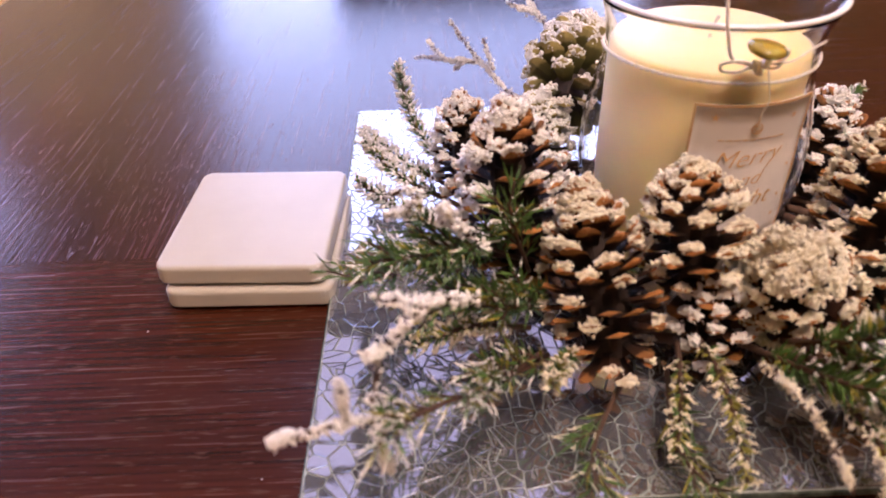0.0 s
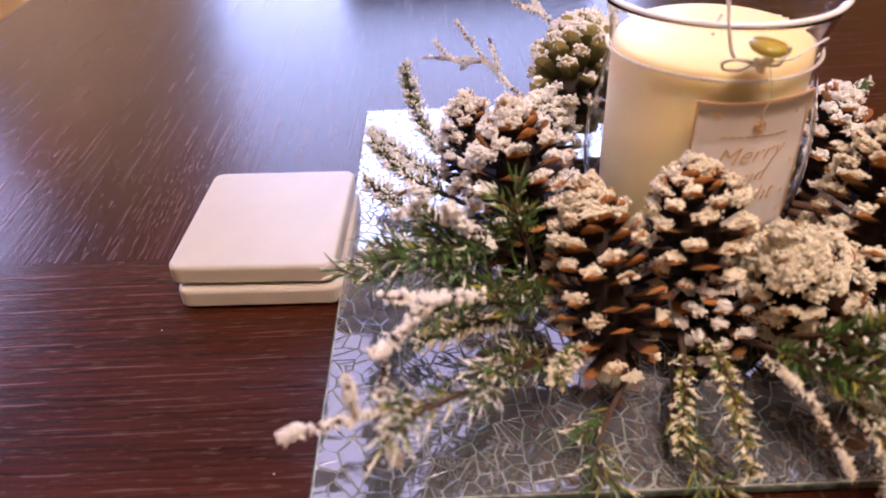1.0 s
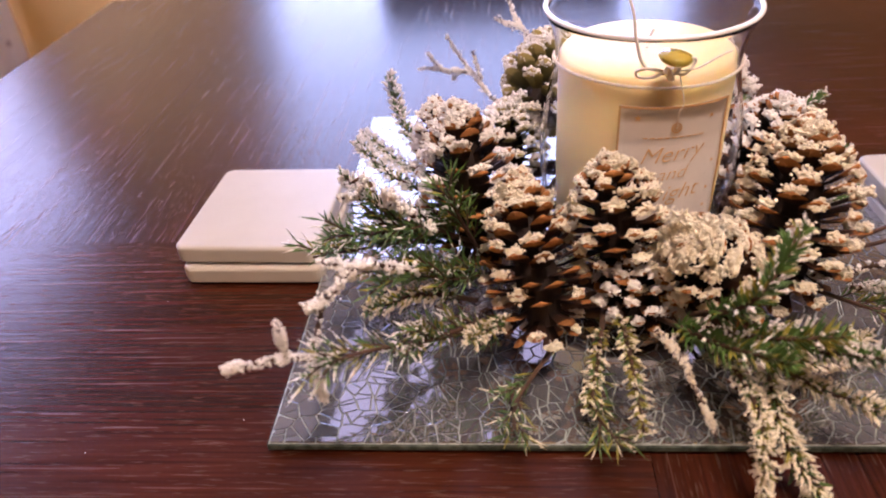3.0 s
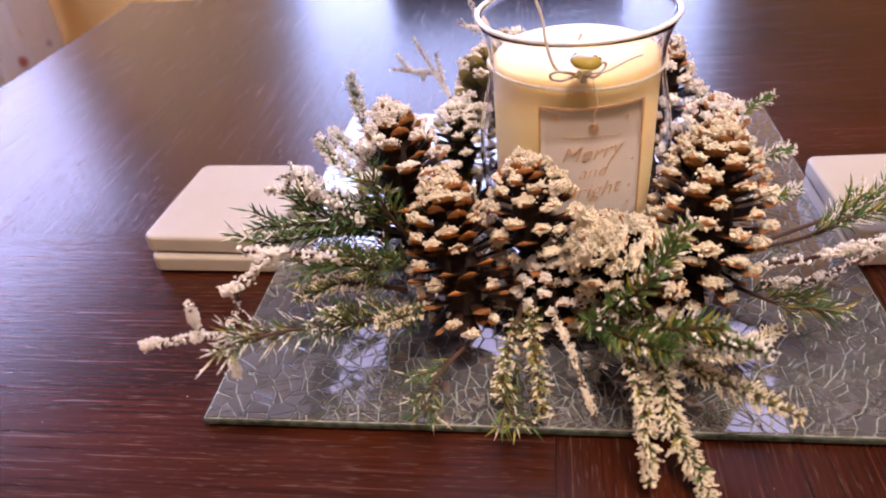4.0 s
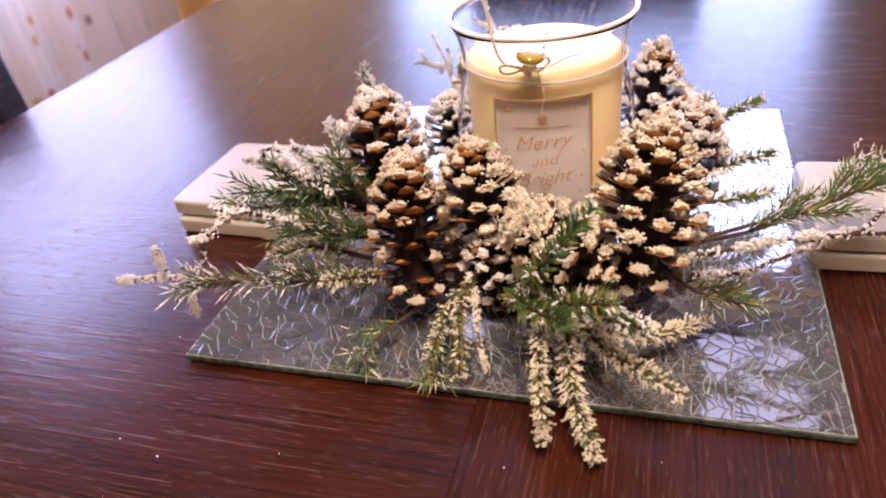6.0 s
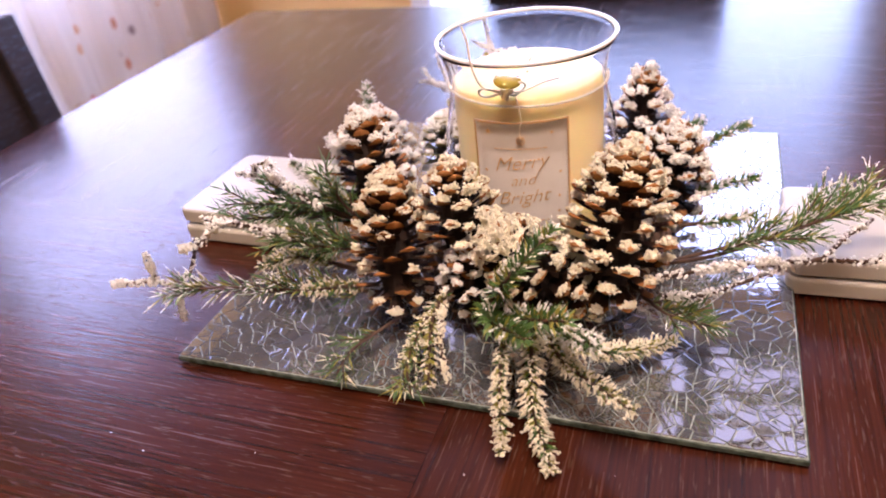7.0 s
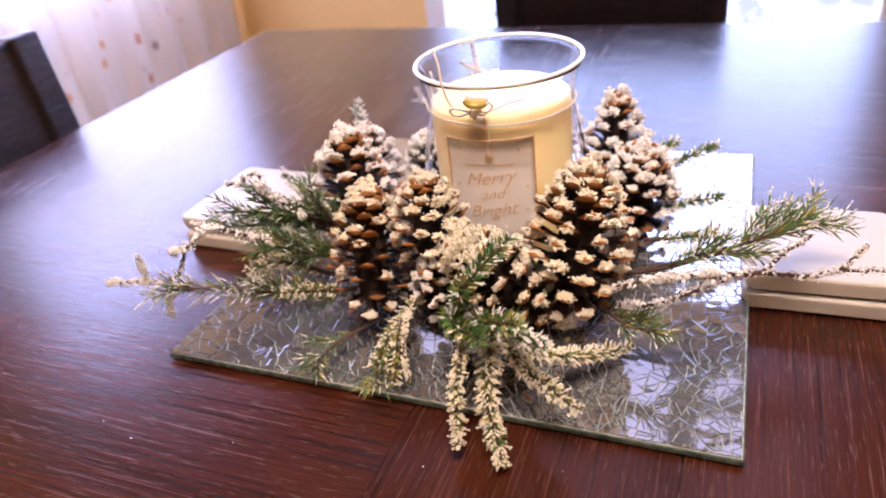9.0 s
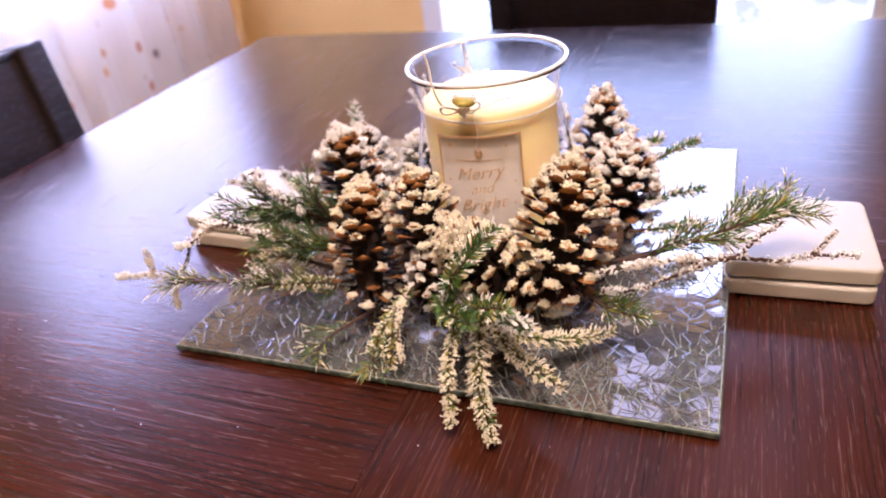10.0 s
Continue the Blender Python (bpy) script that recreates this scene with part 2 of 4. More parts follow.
def spline(points, steps=6):
    """Points along a smooth curve through the given points."""
    p = [Vector(q) for q in points]
    p = [2 * p[0] - p[1]] + p + [2 * p[-1] - p[-2]]
    out = []
    for i in range(1, len(p) - 2):
        for s in range(steps):
            t = s / steps
            out.append(0.5 * (2 * p[i] + (p[i + 1] - p[i - 1]) * t + (2 * p[i - 1] - 5 * p[i] + 4 * p[i + 1] - p[i + 2]) * t * t
                              + (3 * p[i] - p[i - 1] - 3 * p[i + 1] + p[i + 2]) * t ** 3))
    out.append(p[-2])
    return out


def join(meshes):
    verts, faces = [], []
    for v, f in meshes:
        k = len(verts)
        verts += list(v)
        faces += [tuple(i + k for i in q) for q in f]
    return verts, faces


_ico = bmesh.new()
bmesh.ops.create_icosphere(_ico, subdivisions=1, radius=1)
ICO_V = np.array([v.co[:] for v in _ico.verts])
_ico.verts.index_update()
ICO_F = [[v.index for v in f.verts] for f in _ico.faces]
_ico.free()
_ico = bmesh.new()
bmesh.ops.create_icosphere(_ico, subdivisions=3, radius=1)
CAP_V = [v.co.copy() for v in _ico.verts]
_ico.verts.index_update()
CAP_F = [[v.index for v in f.verts] for f in _ico.faces]
_ico.free()
RNG = np.random.RandomState(7)


def clumps(points, radii, squash=0.75):
    """Crumbs of frost: small uneven lumps at the points."""
    verts, faces = [], []
    for p, r in zip(points, radii):
        rot = np.linalg.qr(RNG.normal(size=(3, 3)))[0]
        lump = ICO_V * (1 + 0.8 * (RNG.rand(len(ICO_V), 1) - 0.5)) * (r * (0.75 + 0.5 * RNG.rand(3)))
        lump = lump @ rot
        lump[:, 2] *= squash
        k = len(verts)
        verts += [tuple(v) for v in lump + np.array(p)]
        faces += [(a + k, b + k, c + k) for a, b, c in ICO_F]
    return verts, faces


def caps(places):
    """Caps of packed frost: uneven cushions, each from its middle and three half axes."""
    verts, faces = [], []
    for p, ax, ay, az in places:
        k = len(verts)
        for q in CAP_V:
            w = p + ax * q.x + ay * q.y + az * q.z
            w += (w - p) * (0.55 * noise.noise(w * 520) + 0.60 * noise.noise(w * 1300))
            verts.append(w)
        faces += [(a + k, b + k, c + k) for a, b, c in CAP_F]
    return verts, faces


# ---- the room ----


def wall(name, boxes, mat, label):
    ob = thing(name, 0, 0, 0, label, "wall", kind="structure")
    for b in boxes:
        part("wall_section", box(*b), mat, ob)
    return ob


part_floor = part("floor", box(LX - 0.1, RX + 0.1, BY - 0.1, FY + 0.1, -0.05, 0), M_FLOOR, None)
tagged(part_floor, "oak plank floor under the dining table", "floor", kind="structure")
ceiling = part("ceiling", box(LX - 0.1, RX + 0.1, BY - 0.1, FY + 0.1, CZ, CZ + 0.1), M_CEIL, None)
tagged(ceiling, "beige painted ceiling over the dining room", "ceiling", kind="structure")
DX0, DX1, DZ = -0.86, 0.55, 2.1
wall("wall_north", [(LX - 0.1, DX0, FY, FY + 0.1, 0, CZ), (DX1, RX + 0.1, FY, FY + 0.1, 0, CZ), (DX0, DX1, FY, FY + 0.1, DZ, CZ)], M_WALL,
     "ochre yellow painted wall beside the glass door")
WY0, WY1, WZ0, WZ1 = 0.62, 1.90, 0.75, 1.95
wall("wall_west", [(LX - 0.1, LX, BY, WY0, 0, CZ), (LX - 0.1, LX, WY1, FY, 0, CZ), (LX - 0.1, LX, WY0, WY1, 0, WZ0), (LX - 0.1, LX, WY0, WY1, WZ1, CZ)], M_WALL,
     "ochre yellow painted wall round the curtained window")
wall("wall_east", [(RX, RX + 0.1, BY, FY, 0, CZ)], M_WALL, "ochre yellow painted wall")
wall("wall_south", [(LX - 0.1, RX + 0.1, BY - 0.1, BY, 0, CZ)], M_WALL, "ochre yellow painted wall")


def door():
    d = thing("door_1", 0, FY, 0, "white framed glass patio door onto a bright garden", "glass door", kind="structure")
    for x0, x1 in ((DX0 - 0.065, DX0 + 0.012), (DX1 - 0.012, DX1 + 0.065)):
        part("door_frame", box(x0, x1, -0.03, 0.06, 0, DZ + 0.05, 0.006), M_TRIM, d)
    part("door_head", box(DX0 + 0.012, DX1 - 0.012, -0.03, 0.06, DZ - 0.05, DZ + 0.05, 0.006), M_TRIM, d)
    part("door_sill", box(DX0 + 0.012, DX1 - 0.012, -0.03, 0.06, 0, 0.06, 0.006), M_TRIM, d)
    for x0, x1 in ((DX0 + 0.012, -0.15), (-0.15, DX1 - 0.012)):
        pane = part("pane", box(x0, x1, 0.03, 0.036, 0.06, DZ - 0.05), M_GLASS, d)
        pane.visible_shadow = False
    return d


door()


def window():
    w = thing("window_1", LX, 0, 0, "white framed window behind leaf-print curtains", "window", kind="structure")
    for b in ((WY0 - 0.05, WY0 + 0.05, WZ0, WZ1), (WY1 - 0.05, WY1 + 0.05, WZ0, WZ1)):
        part("window_frame", box(-0.06, 0.02, b[0], b[1], b[2] - 0.05, b[3] + 0.05, 0.005), M_TRIM, w)
    for z in (WZ0, WZ1):
        part("window_rail", box(-0.06, 0.02, WY0 + 0.05, WY1 - 0.05, z - 0.05, z + 0.05, 0.005), M_TRIM, w)
    pane = part("pane", box(-0.05, -0.044, WY0 + 0.05, WY1 - 0.05, WZ0 + 0.05, WZ1 - 0.05), M_GLASS, w)
    pane.visible_shadow = False
    return w


window()
for nm, m in (("backdrop_garden", pose(0, 6.5, 1.5, 90, 0, 0)), ("backdrop_yard", pose(-6.5, 1, 1.5, 90, 0, 90))):
    bm = bmesh.new()
    bmesh.ops.create_grid(bm, x_segments=1, y_segments=1, size=6)
    ob = part(nm, bm, M_GARDEN)
    ob.matrix_world = m
    tagged(ob, "overexposed bright garden seen through the glass", "garden", kind="structure")


def curtain(y0, y1, label):
    c = thing("curtain", LX + 0.12, 0, 0, label, "curtain", "curtains at the window")
    n = 90
    verts, faces = [], []
    for side in (0, 1):
        for i in range(n + 1):
            y = y0 + (y1 - y0) * i / n
            wv = 0.028 * math.sin(i * 0.62) + 0.012 * math.sin(i * 1.7 + 1)
            for k in range(9):
                z = 0.03 + 2.03 * k / 8
                verts.append((wv * (1.1 - 0.4 * k / 8) + side * 0.003, y + 0.01 * math.sin(k + i * 0.2), z))
    w = (n + 1) * 9
    for side in (0, 1):
        for i in range(n):
            for k in range(8):
                a = side * w + i * 9 + k
                faces.append((a, a + 1, a + 10, a + 9))
    raw("fabric", verts, faces, M_CURTAIN, c, smooth=True)
    return c


curtain(0.52, 2.0, "white curtain printed with red and orange leaves")
rod = thing("curtain_rod", LX + 0.12, 1.26, 2.075, "dark metal curtain rod over the window", "curtain rod")
raw("pole", *tube([(0, -0.78, 0), (0, 0.74, 0)], 0.012, 10), M_METAL, rod, smooth=True)
for yy in (-0.78, 0.74):
    raw("finial", *clumps([(0, yy, 0)], [0.022], 1), M_METAL, rod)

def pendant_lantern():
    """A long lantern over the table, dark frame and frosted panes, hung from two rods."""
    p = thing("pendant_light", 0, 0, 1.19, "long pendant lantern with frosted panes in a dark frame", "pendant light")
    opal = emitter("opal_lamp_panel", (0.80, 0.78, 1.0), 1.45)
    xs, ys, H = ((-0.29, -0.225), (-0.187, 0.118), (0.157, 0.285)), ((0.09, 0.142), (0.167, 0.385)), 0.16
    for x in (-0.306, -0.206, 0.1375, 0.301):
        part("frame_bar", box(x - 0.016, x + 0.016, 0.06, 0.41, 0, 0.012, 0.002), M_METAL, p)
    for y in (0.075, 0.1545, 0.3975):
        for x0, x1 in ((-0.29, -0.222), (-0.19, 0.1215), (0.1535, 0.285)):
            part("frame_bar", box(x0, x1, y - 0.0125, y + 0.0125, 0.001, 0.011), M_METAL, p)
    for x0, x1 in xs:
        for y0, y1 in ys:
            part("opal_pane", box(x0, x1, y0, y1, 0.003, 0.007), opal, p, "softly glowing opal glass")
    for y in (0.066, 0.404):
        part("side_plate", box(-0.32, 0.32, y - 0.005, y + 0.005, 0.013, H), M_METAL, p)
    for x in (-0.315, 0.315):
        part("end_plate", box(x - 0.005, x + 0.005, 0.072, 0.398, 0.013, H), M_METAL, p)
    part("lid", box(-0.32, 0.32, 0.06, 0.41, H + 0.001, H + 0.012, 0.003), M_METAL, p)
    for x in (-0.18, 0.18):
        raw("rod", *tube([(x, 0.235, H + 0.01), (x, 0.235, CZ - 1.19)], 0.006, 10), M_METAL, p, smooth=True)


pendant_lantern()
# added housing for the warm fill light, out of view
fill_housing = thing("fill_lamp_housing", 0.20, -0.48, CZ, "square dark metal housing added for the unseen warm fill light", "ceiling lamp")
part("housing", box(-0.33, 0.33, -0.33, 0.33, -0.04, 0, 0.008), M_METAL, fill_housing)


# ---- table ----
def table():
    t = thing("dining_table", 0, 0, 0, "dark espresso wooden dining table with quartered veneer top", "table")
    T, H, g = 0.035, 0.62, 0.00012
    for sx, sy, along_x in ((-1, -1, True), (1, -1, False), (-1, 1, False), (1, 1, True)):
        for k in (0, 1):
            a0, a1 = (0.31 * k + g, 0.31 * (k + 1) - (g if k == 0 else 0))
            b = part("veneer_board", box(-H / 2 + g, H / 2 - g, -(a1 - a0) / 2, (a1 - a0) / 2, -T, 0), M_TABLE, t)
            m = (a0 + a1) / 2
            if along_x:
                b.matrix_local = pose(sx * H / 2, sy * m, TZ)
            else:
                b.matrix_local = pose(sx * m, sy * H / 2, TZ, 0, 0, 90)
    for r in range(4):
        b = part("apron", box(-0.5, 0.5, -0.012, 0.012, 0.63, TZ - T), M_TABLE, t)
        b.matrix_local = pose(0, 0, 0, 0, 0, 90 * r) @ pose(0, 0.512, 0)
        leg = part("leg", box(0.49, 0.57, 0.49, 0.57, 0, TZ - T, 0.004), M_TABLE, t)
        leg.matrix_local = pose(0, 0, 0, 0, 0, 90 * r)
    return t


table()


def chair(x, y, turn, top, label, rake=0.0, w=0.172):
    """A dark chair with a flat back panel, its back leaning by rake degrees; local +y points from the table to the back."""
    c = thing("dining_chair", x, y, 0, label, "chair", "chairs round the table")
    c.rotation_euler = (0, 0, radians(turn))
    lean = pose(0, 0, 0.5, -rake, 0, 0)
    h = (top - 0.5) / math.cos(radians(rake))
    part("seat", box(-w, w, -0.42, 0.0, 0.44, 0.50, 0.015), M_SEAT, c)
    for s in (-1, 1):
        part("back_leg", box(s * w - 0.022, s * w + 0.022, -0.02, 0.02, 0.0, 0.44, 0.004), M_CHAIR, c)
        part("leg", box(s * w - 0.02, s * w + 0.02, -0.42, -0.38, 0, 0.44, 0.004), M_CHAIR, c)
        part("back_post", box(s * w - 0.022, s * w + 0.022, -0.02, 0.02, -0.06, h, 0.004), M_CHAIR, c).matrix_local = lean
    part("backrest", box(-w + 0.022, w - 0.022, -0.012, 0.012, 0.1, h - 0.012, 0.003), M_CHAIR, c).matrix_local = lean
    part("top_rail", box(-w + 0.022, w - 0.022, -0.014, 0.014, h - 0.012, h - 0.002, 0.003), M_CHAIR, c).matrix_local = lean
    return c


chair(-0.067, 0.86, 0, 0.90, "dark wooden chair with a flat back, before the glass door", w=0.18)
chair(-0.72, 0.066, 90, 0.853, "dark wooden chair with a flat back, beside the curtained window", rake=4.5)


# ---- coasters ----
def coaster(x, y, z, turn, label, hx=0.0460, hy=0.0500):
    c = thing("coaster", x, y, z, label, "coaster", "stacked coasters")
    c.rotation_euler = (0, 0, radians(turn))
    bm = box(-hx, hx, -hy, hy, 0.002, 0.0132)
    up = [e for e in bm.edges if abs(e.verts[0].co.z - e.verts[1].co.z) > 0.005]
    bmesh.ops.bevel(bm, geom=up, offset=0.007, segments=5, affect="EDGES", profile=0.5)
    top = [e for e in bm.edges if e.verts[0].co.z > 0.013 and e.verts[1].co.z > 0.013]
    bmesh.ops.bevel(bm, geom=top, offset=0.0022, segments=3, affect="EDGES", profile=0.5)
    low = [e for e in bm.edges if e.verts[0].co.z < 0.0025 and e.verts[1].co.z < 0.0025]
    bmesh.ops.bevel(bm, geom=low, offset=0.0012, segments=2, affect="EDGES", profile=0.5)
    part("tile", bm, M_COASTER, c, smooth=False)
    part("backing", box(-0.040, 0.040, -0.040, 0.040, 0, 0.002), M_CORK, c, "dark cork backing")
    return c


coaster(-0.2215, -0.0005, TZ, -1.5, "white glazed square ceramic coaster under another one")
coaster(-0.2238, 0.0030, TZ + 0.0134, -2.5, "white glazed square ceramic coaster on top of its pair")
coaster(0.2200, 0.0020, TZ, 1.0, "white glazed square ceramic coaster under another one", hy=0.0462)
coaster(0.2205, 0.0035, TZ + 0.0134, 2.0, "white glazed square ceramic coaster on top of its pair", hy=0.0462)


# ---- jar candle ----
CX, CY = 0.0133, -0.0165


def candle():
    c = thing("jar_candle", CX, CY, TT, "cream wax candle in a flared glass jar with twine bow", "candle")
    outer = [(0.030, 0.0), (0.042, 0.001), (0.047, 0.006), (0.0520, 0.025), (0.0552, 0.045), (0.0565, 0.064), (0.0560, 0.080), (0.0540, 0.094),
             (0.0512, 0.106), (0.0492, 0.116), (0.0486, 0.123), (0.0492, 0.131), (0.0510, 0.139), (0.0533, 0.1450), (0.0548, 0.1485)]
    inner = [(r - 0.0016, z) for r, z in outer[:4:-1]] + [(0.0504, 0.025), (0.0455, 0.012), (0.030, 0.008)]
    v, f = lathe(outer + inner, 72, False)
    k = len(outer) + len(inner)
    f.append(tuple(i * k for i in range(72))[::-1])
    f.append(tuple(i * k + k - 1 for i in range(72)))
    jar = raw("glass_jar", v, f, M_GLASS, c, "clear flared hurricane glass", True)
    jar.visible_shadow = False
    # rim ring, its bright reflections put into the white colour
    v, f = lathe([(0.0541 + 0.0015 * math.cos(q), 0.1492 + 0.0012 * math.sin(q)) for q in (2 * math.pi * i / 10 for i in range(10))], 96, True)
    raw("rim", v, f, M_RIM, c, "thick glass rim with its glare painted as opaque white", True)
    wax = [(0.0, 0.0085), (0.042, 0.0085), (0.0445, 0.012), (0.0462, 0.03), (0.0468, 0.06), (0.0466, 0.119), (0.0461, 0.1245), (0.044, 0.1262), (0.02, 0.1258), (0.0, 0.1256)]
    v, f = lathe(wax, 64)
    raw("wax", v, f, M_WAX, c, "smooth cream wax", True)
    raw("wick", *tube([(0, 0, 0.125), (0.001, 0, 0.131), (0.003, 0.001, 0.135)], 0.0009, 6), M_TWINE, c)
    return c


candle_ob = candle()


# ---- crackle mirror tray ----
def clip(poly, nx, ny, d):
    out = []
    for i in range(len(poly)):
        a, b = poly[i], poly[(i + 1) % len(poly)]
        da, db = a[0] * nx + a[1] * ny - d, b[0] * nx + b[1] * ny - d
        if da <= 0:
            out.append(a)
        if (da < 0 < db) or (db < 0 < da):
            s = da / (da - db)
            out.append((a[0] + s * (b[0] - a[0]), a[1] + s * (b[1] - a[1])))
    return out


def shrink(poly, by):
    res = poly
    k = len(poly)
    for i in range(k):
        a, b = poly[i], poly[(i + 1) % k]
        ex, ey = b[0] - a[0], b[1] - a[1]
        n = math.hypot(ex, ey)
        if n < 1e-6:
            continue
        nx, ny = ey / n, -ex / n
        res = clip(res, nx, ny, a[0] * nx + a[1] * ny - by)
        if len(res) < 3:
            return []
    return res


def tray():
    t = thing("mirror_tray", 0, 0, 0, "square crackled mirror glass tray on the dark table", "tray")
    A = 0.18
    part("plate", box(-A, A, -A, A, TZ + 0.0015, TT - 0.0009, 0.0006, 1), M_EDGE, t, "greenish glass plate edge")
    part("bed", box(-A + 0.0008, A - 0.0008, -A + 0.0008, A - 0.0008, TT - 0.0009, TT - 0.0007), M_JOINT, t, "rough silvered crackle joints")
    for sx in (-1, 1):
        for sy in (-1, 1):
            f = part("foot", box(-0.008, 0.008, -0.008, 0.008, TZ, TZ + 0.0015), M_CORK, t)
            f.location = (sx * 0.16, sy * 0.16, 0)
    return t


tray_ob = tray()


# ---- candle dressing: label, twine, charm ----
def on_jar(u, z, lift=0.0):
    """A point on the wax's outer face: u metres round from the label's middle, z above the tray."""
    r = 0.0535 + lift
    a = radians(-82) + u / 0.0535
    return (r * math.cos(a), r * math.sin(a), z)


def jar_patch(u0, u1, z0, z1, lift, thick=0.0003, n=14, m=8):
    verts, faces = [], []
    for side in (0, 1):
        for i in range(n + 1):
            for k in range(m + 1):
                verts.append(on_jar(u0 + (u1 - u0) * i / n, z0 + (z1 - z0) * k / m, lift + side * thick))
    w = (n + 1) * (m + 1)
    for side in (0, 1):
        for i in range(n):
            for k in range(m):
                a = side * w + i * (m + 1) + k
                q = (a, a + m + 1, a + m + 2, a + 1)
                faces.append(q if side else q[::-1])
    for i in range(n):
        for k in (0, m):
            a = i * (m + 1) + k
            faces.append((a, a + m + 1, a + w + m + 1, a + w))
    for k in range(m):
        for i in (0, n):
            a = i * (m + 1) + k
            faces.append((a, a + 1, a + w + 1, a + w))
    return verts, faces


def bent(verts):
    return [on_jar(x, y, 0.0007 + z) for x, y, z in verts]


def lettering(text, size, u, z, shear, mat, parent):
    cu = bpy.data.curves.new("lettering", "FONT")
    cu.body, cu.size, cu.shear, cu.align_x, cu.extrude, cu.offset = text, size, shear, "CENTER", 0.0001, -0.0002
    tmp = bpy.data.objects.new("lettering", cu)
    scene.collection.objects.link(tmp)
    me = bpy.data.meshes.new_from_object(tmp.evaluated_get(bpy.context.evaluated_depsgraph_get()))
    verts = bent([(v.co.x + u, v.co.y + z + 0.10 * v.co.x, v.co.z) for v in me.vertices])
    faces = [tuple(p.vertices) for p in me.polygons]
    bpy.data.objects.remove(tmp)
    bpy.data.meshes.remove(me)
    return raw("lettering", verts, faces, mat, parent, "gold handwritten words")


def star(u, z, r, parent):
    pts = [(u + (r if k % 2 == 0 else r * 0.45) * math.sin(k * math.pi / 5), z + (r if k % 2 == 0 else r * 0.45) * math.cos(k * math.pi / 5), 0) for k in range(10)]
    v = bent([(a, b, 0) for a, b, c in pts]) + bent([(a, b, 0.0002) for a, b, c in pts])
    f = [tuple(range(10, 20))] + [(k, (k + 1) % 10, 10 + (k + 1) % 10, 10 + k) for k in range(10)]
    return raw("star", v, f, M_GOLD, parent)


def candle_dressing(c):
    zb, zt, hw = 0.040, 0.1155, 0.0285
    lab = raw("label", *jar_patch(-hw, hw, zb, zt, 0.0), M_LABEL, c, "cream paper label with gold border", True)
    b = 0.0011
    for u0, u1, z0, z1 in ((-hw, hw, zt - b, zt), (-hw, hw, zb, zb + b), (-hw, -hw + b, zb + b, zt - b), (hw - b, hw, zb + b, zt - b)):
        raw("border", *jar_patch(u0, u1, z0, z1, 0.0004, 0.0003, 14, 2), M_GOLD, lab, "gold foil line")
    for text, u, z in (("Merry", -0.001, 0.0855), ("and", 0.0, 0.0750), ("Bright", -0.0005, 0.0625)):
        lettering(text, 0.0128 if text != "and" else 0.0105, u, z, 0.35, M_GOLD, lab)
    for u, z, r in ((-0.019, 0.1095, 0.0019), (0.018, 0.108, 0.0013), (-0.022, 0.084, 0.0013), (0.0225, 0.082, 0.0012), (0.0215, 0.066, 0.0012), (0.021, 0.0555, 0.0012)):
        star(u, z, r, lab)
    for u0, u1, z in ((-0.016, 0.016, 0.0985), (-0.012, 0.016, 0.0500), (-0.006, 0.010, 0.0435)):
        n = 9
        for k in range(n):
            s = (u1 - u0) / n
            raw("line_of_print", *jar_patch(u0 + k * s, u0 + (k + 0.72) * s, z, z + 0.00045, 0.0004, 0.0002, 2, 1), M_GOLD, lab)
    ring = [(0.0024 * math.sin(a), 0.1040 + 0.0024 * math.cos(a), 0.0001) for a in (2 * math.pi * k / 20 for k in range(21))]
    raw("emblem", *tube(bent(ring), 0.0003, 5), M_GOLD, lab)
    raw("emblem", *tube(bent([(x * 0.5, 0.1040 + (y - 0.1040) * 0.5, z) for x, y, z in ring]), 0.0003, 5), M_GOLD, lab)
    raw("emblem", *tube(bent([(0, 0.1064, 0.0001), (0, 0.1100, 0.0001)]), 0.00025, 5), M_GOLD, lab)
    # twine: two strands twisted round the neck, and a bow
    strands = []
    for ph in (0, math.pi):
        pts = []
        for k in range(361):
            a = 2 * math.pi * k / 360
            tw = 52 * a + ph
            r = 0.0494 + 0.0005 * math.cos(tw)
            z = 0.1215 + 0.0009 * math.sin(2 * a + 0.6) - 0.0022 * math.sin(a) + 0.0005 * math.sin(tw)
            pts.append((r * math.cos(a), r * math.sin(a), z))
        strands.append(tube(pts, 0.00052, 5))
    raw("twine", *join(strands), M_TWINE, c, "twisted natural twine", True)

    def cord(points, r=0.00075):
        return tube(spline(points, 8), r, 6)
    by = -0.0535
    raw("bow_loop", *cord([(-0.002, by, 0.1335), (-0.009, by - 0.005, 0.1372), (-0.0145, by - 0.001, 0.1345), (-0.0135, by, 0.1312), (-0.008, by - 0.003, 0.1318), (-0.002, by, 0.1330)]), M_TWINE, c, "", True)
    raw("bow_loop", *cord([(0.002, by, 0.1335), (0.006, by - 0.005, 0.1392), (0.0105, by - 0.002, 0.1402), (0.0120, by, 0.1370), (0.007, by - 0.003, 0.1330), (0.002, by, 0.1330)]), M_TWINE, c, "", True)
    raw("bow_end", *cord([(-0.003, by, 0.1335), (-0.012, by - 0.003, 0.1380), (-0.0165, by - 0.004, 0.1500), (-0.0185, by - 0.002, 0.1620), (-0.0215, by, 0.1705)]), M_TWINE, c, "", True)
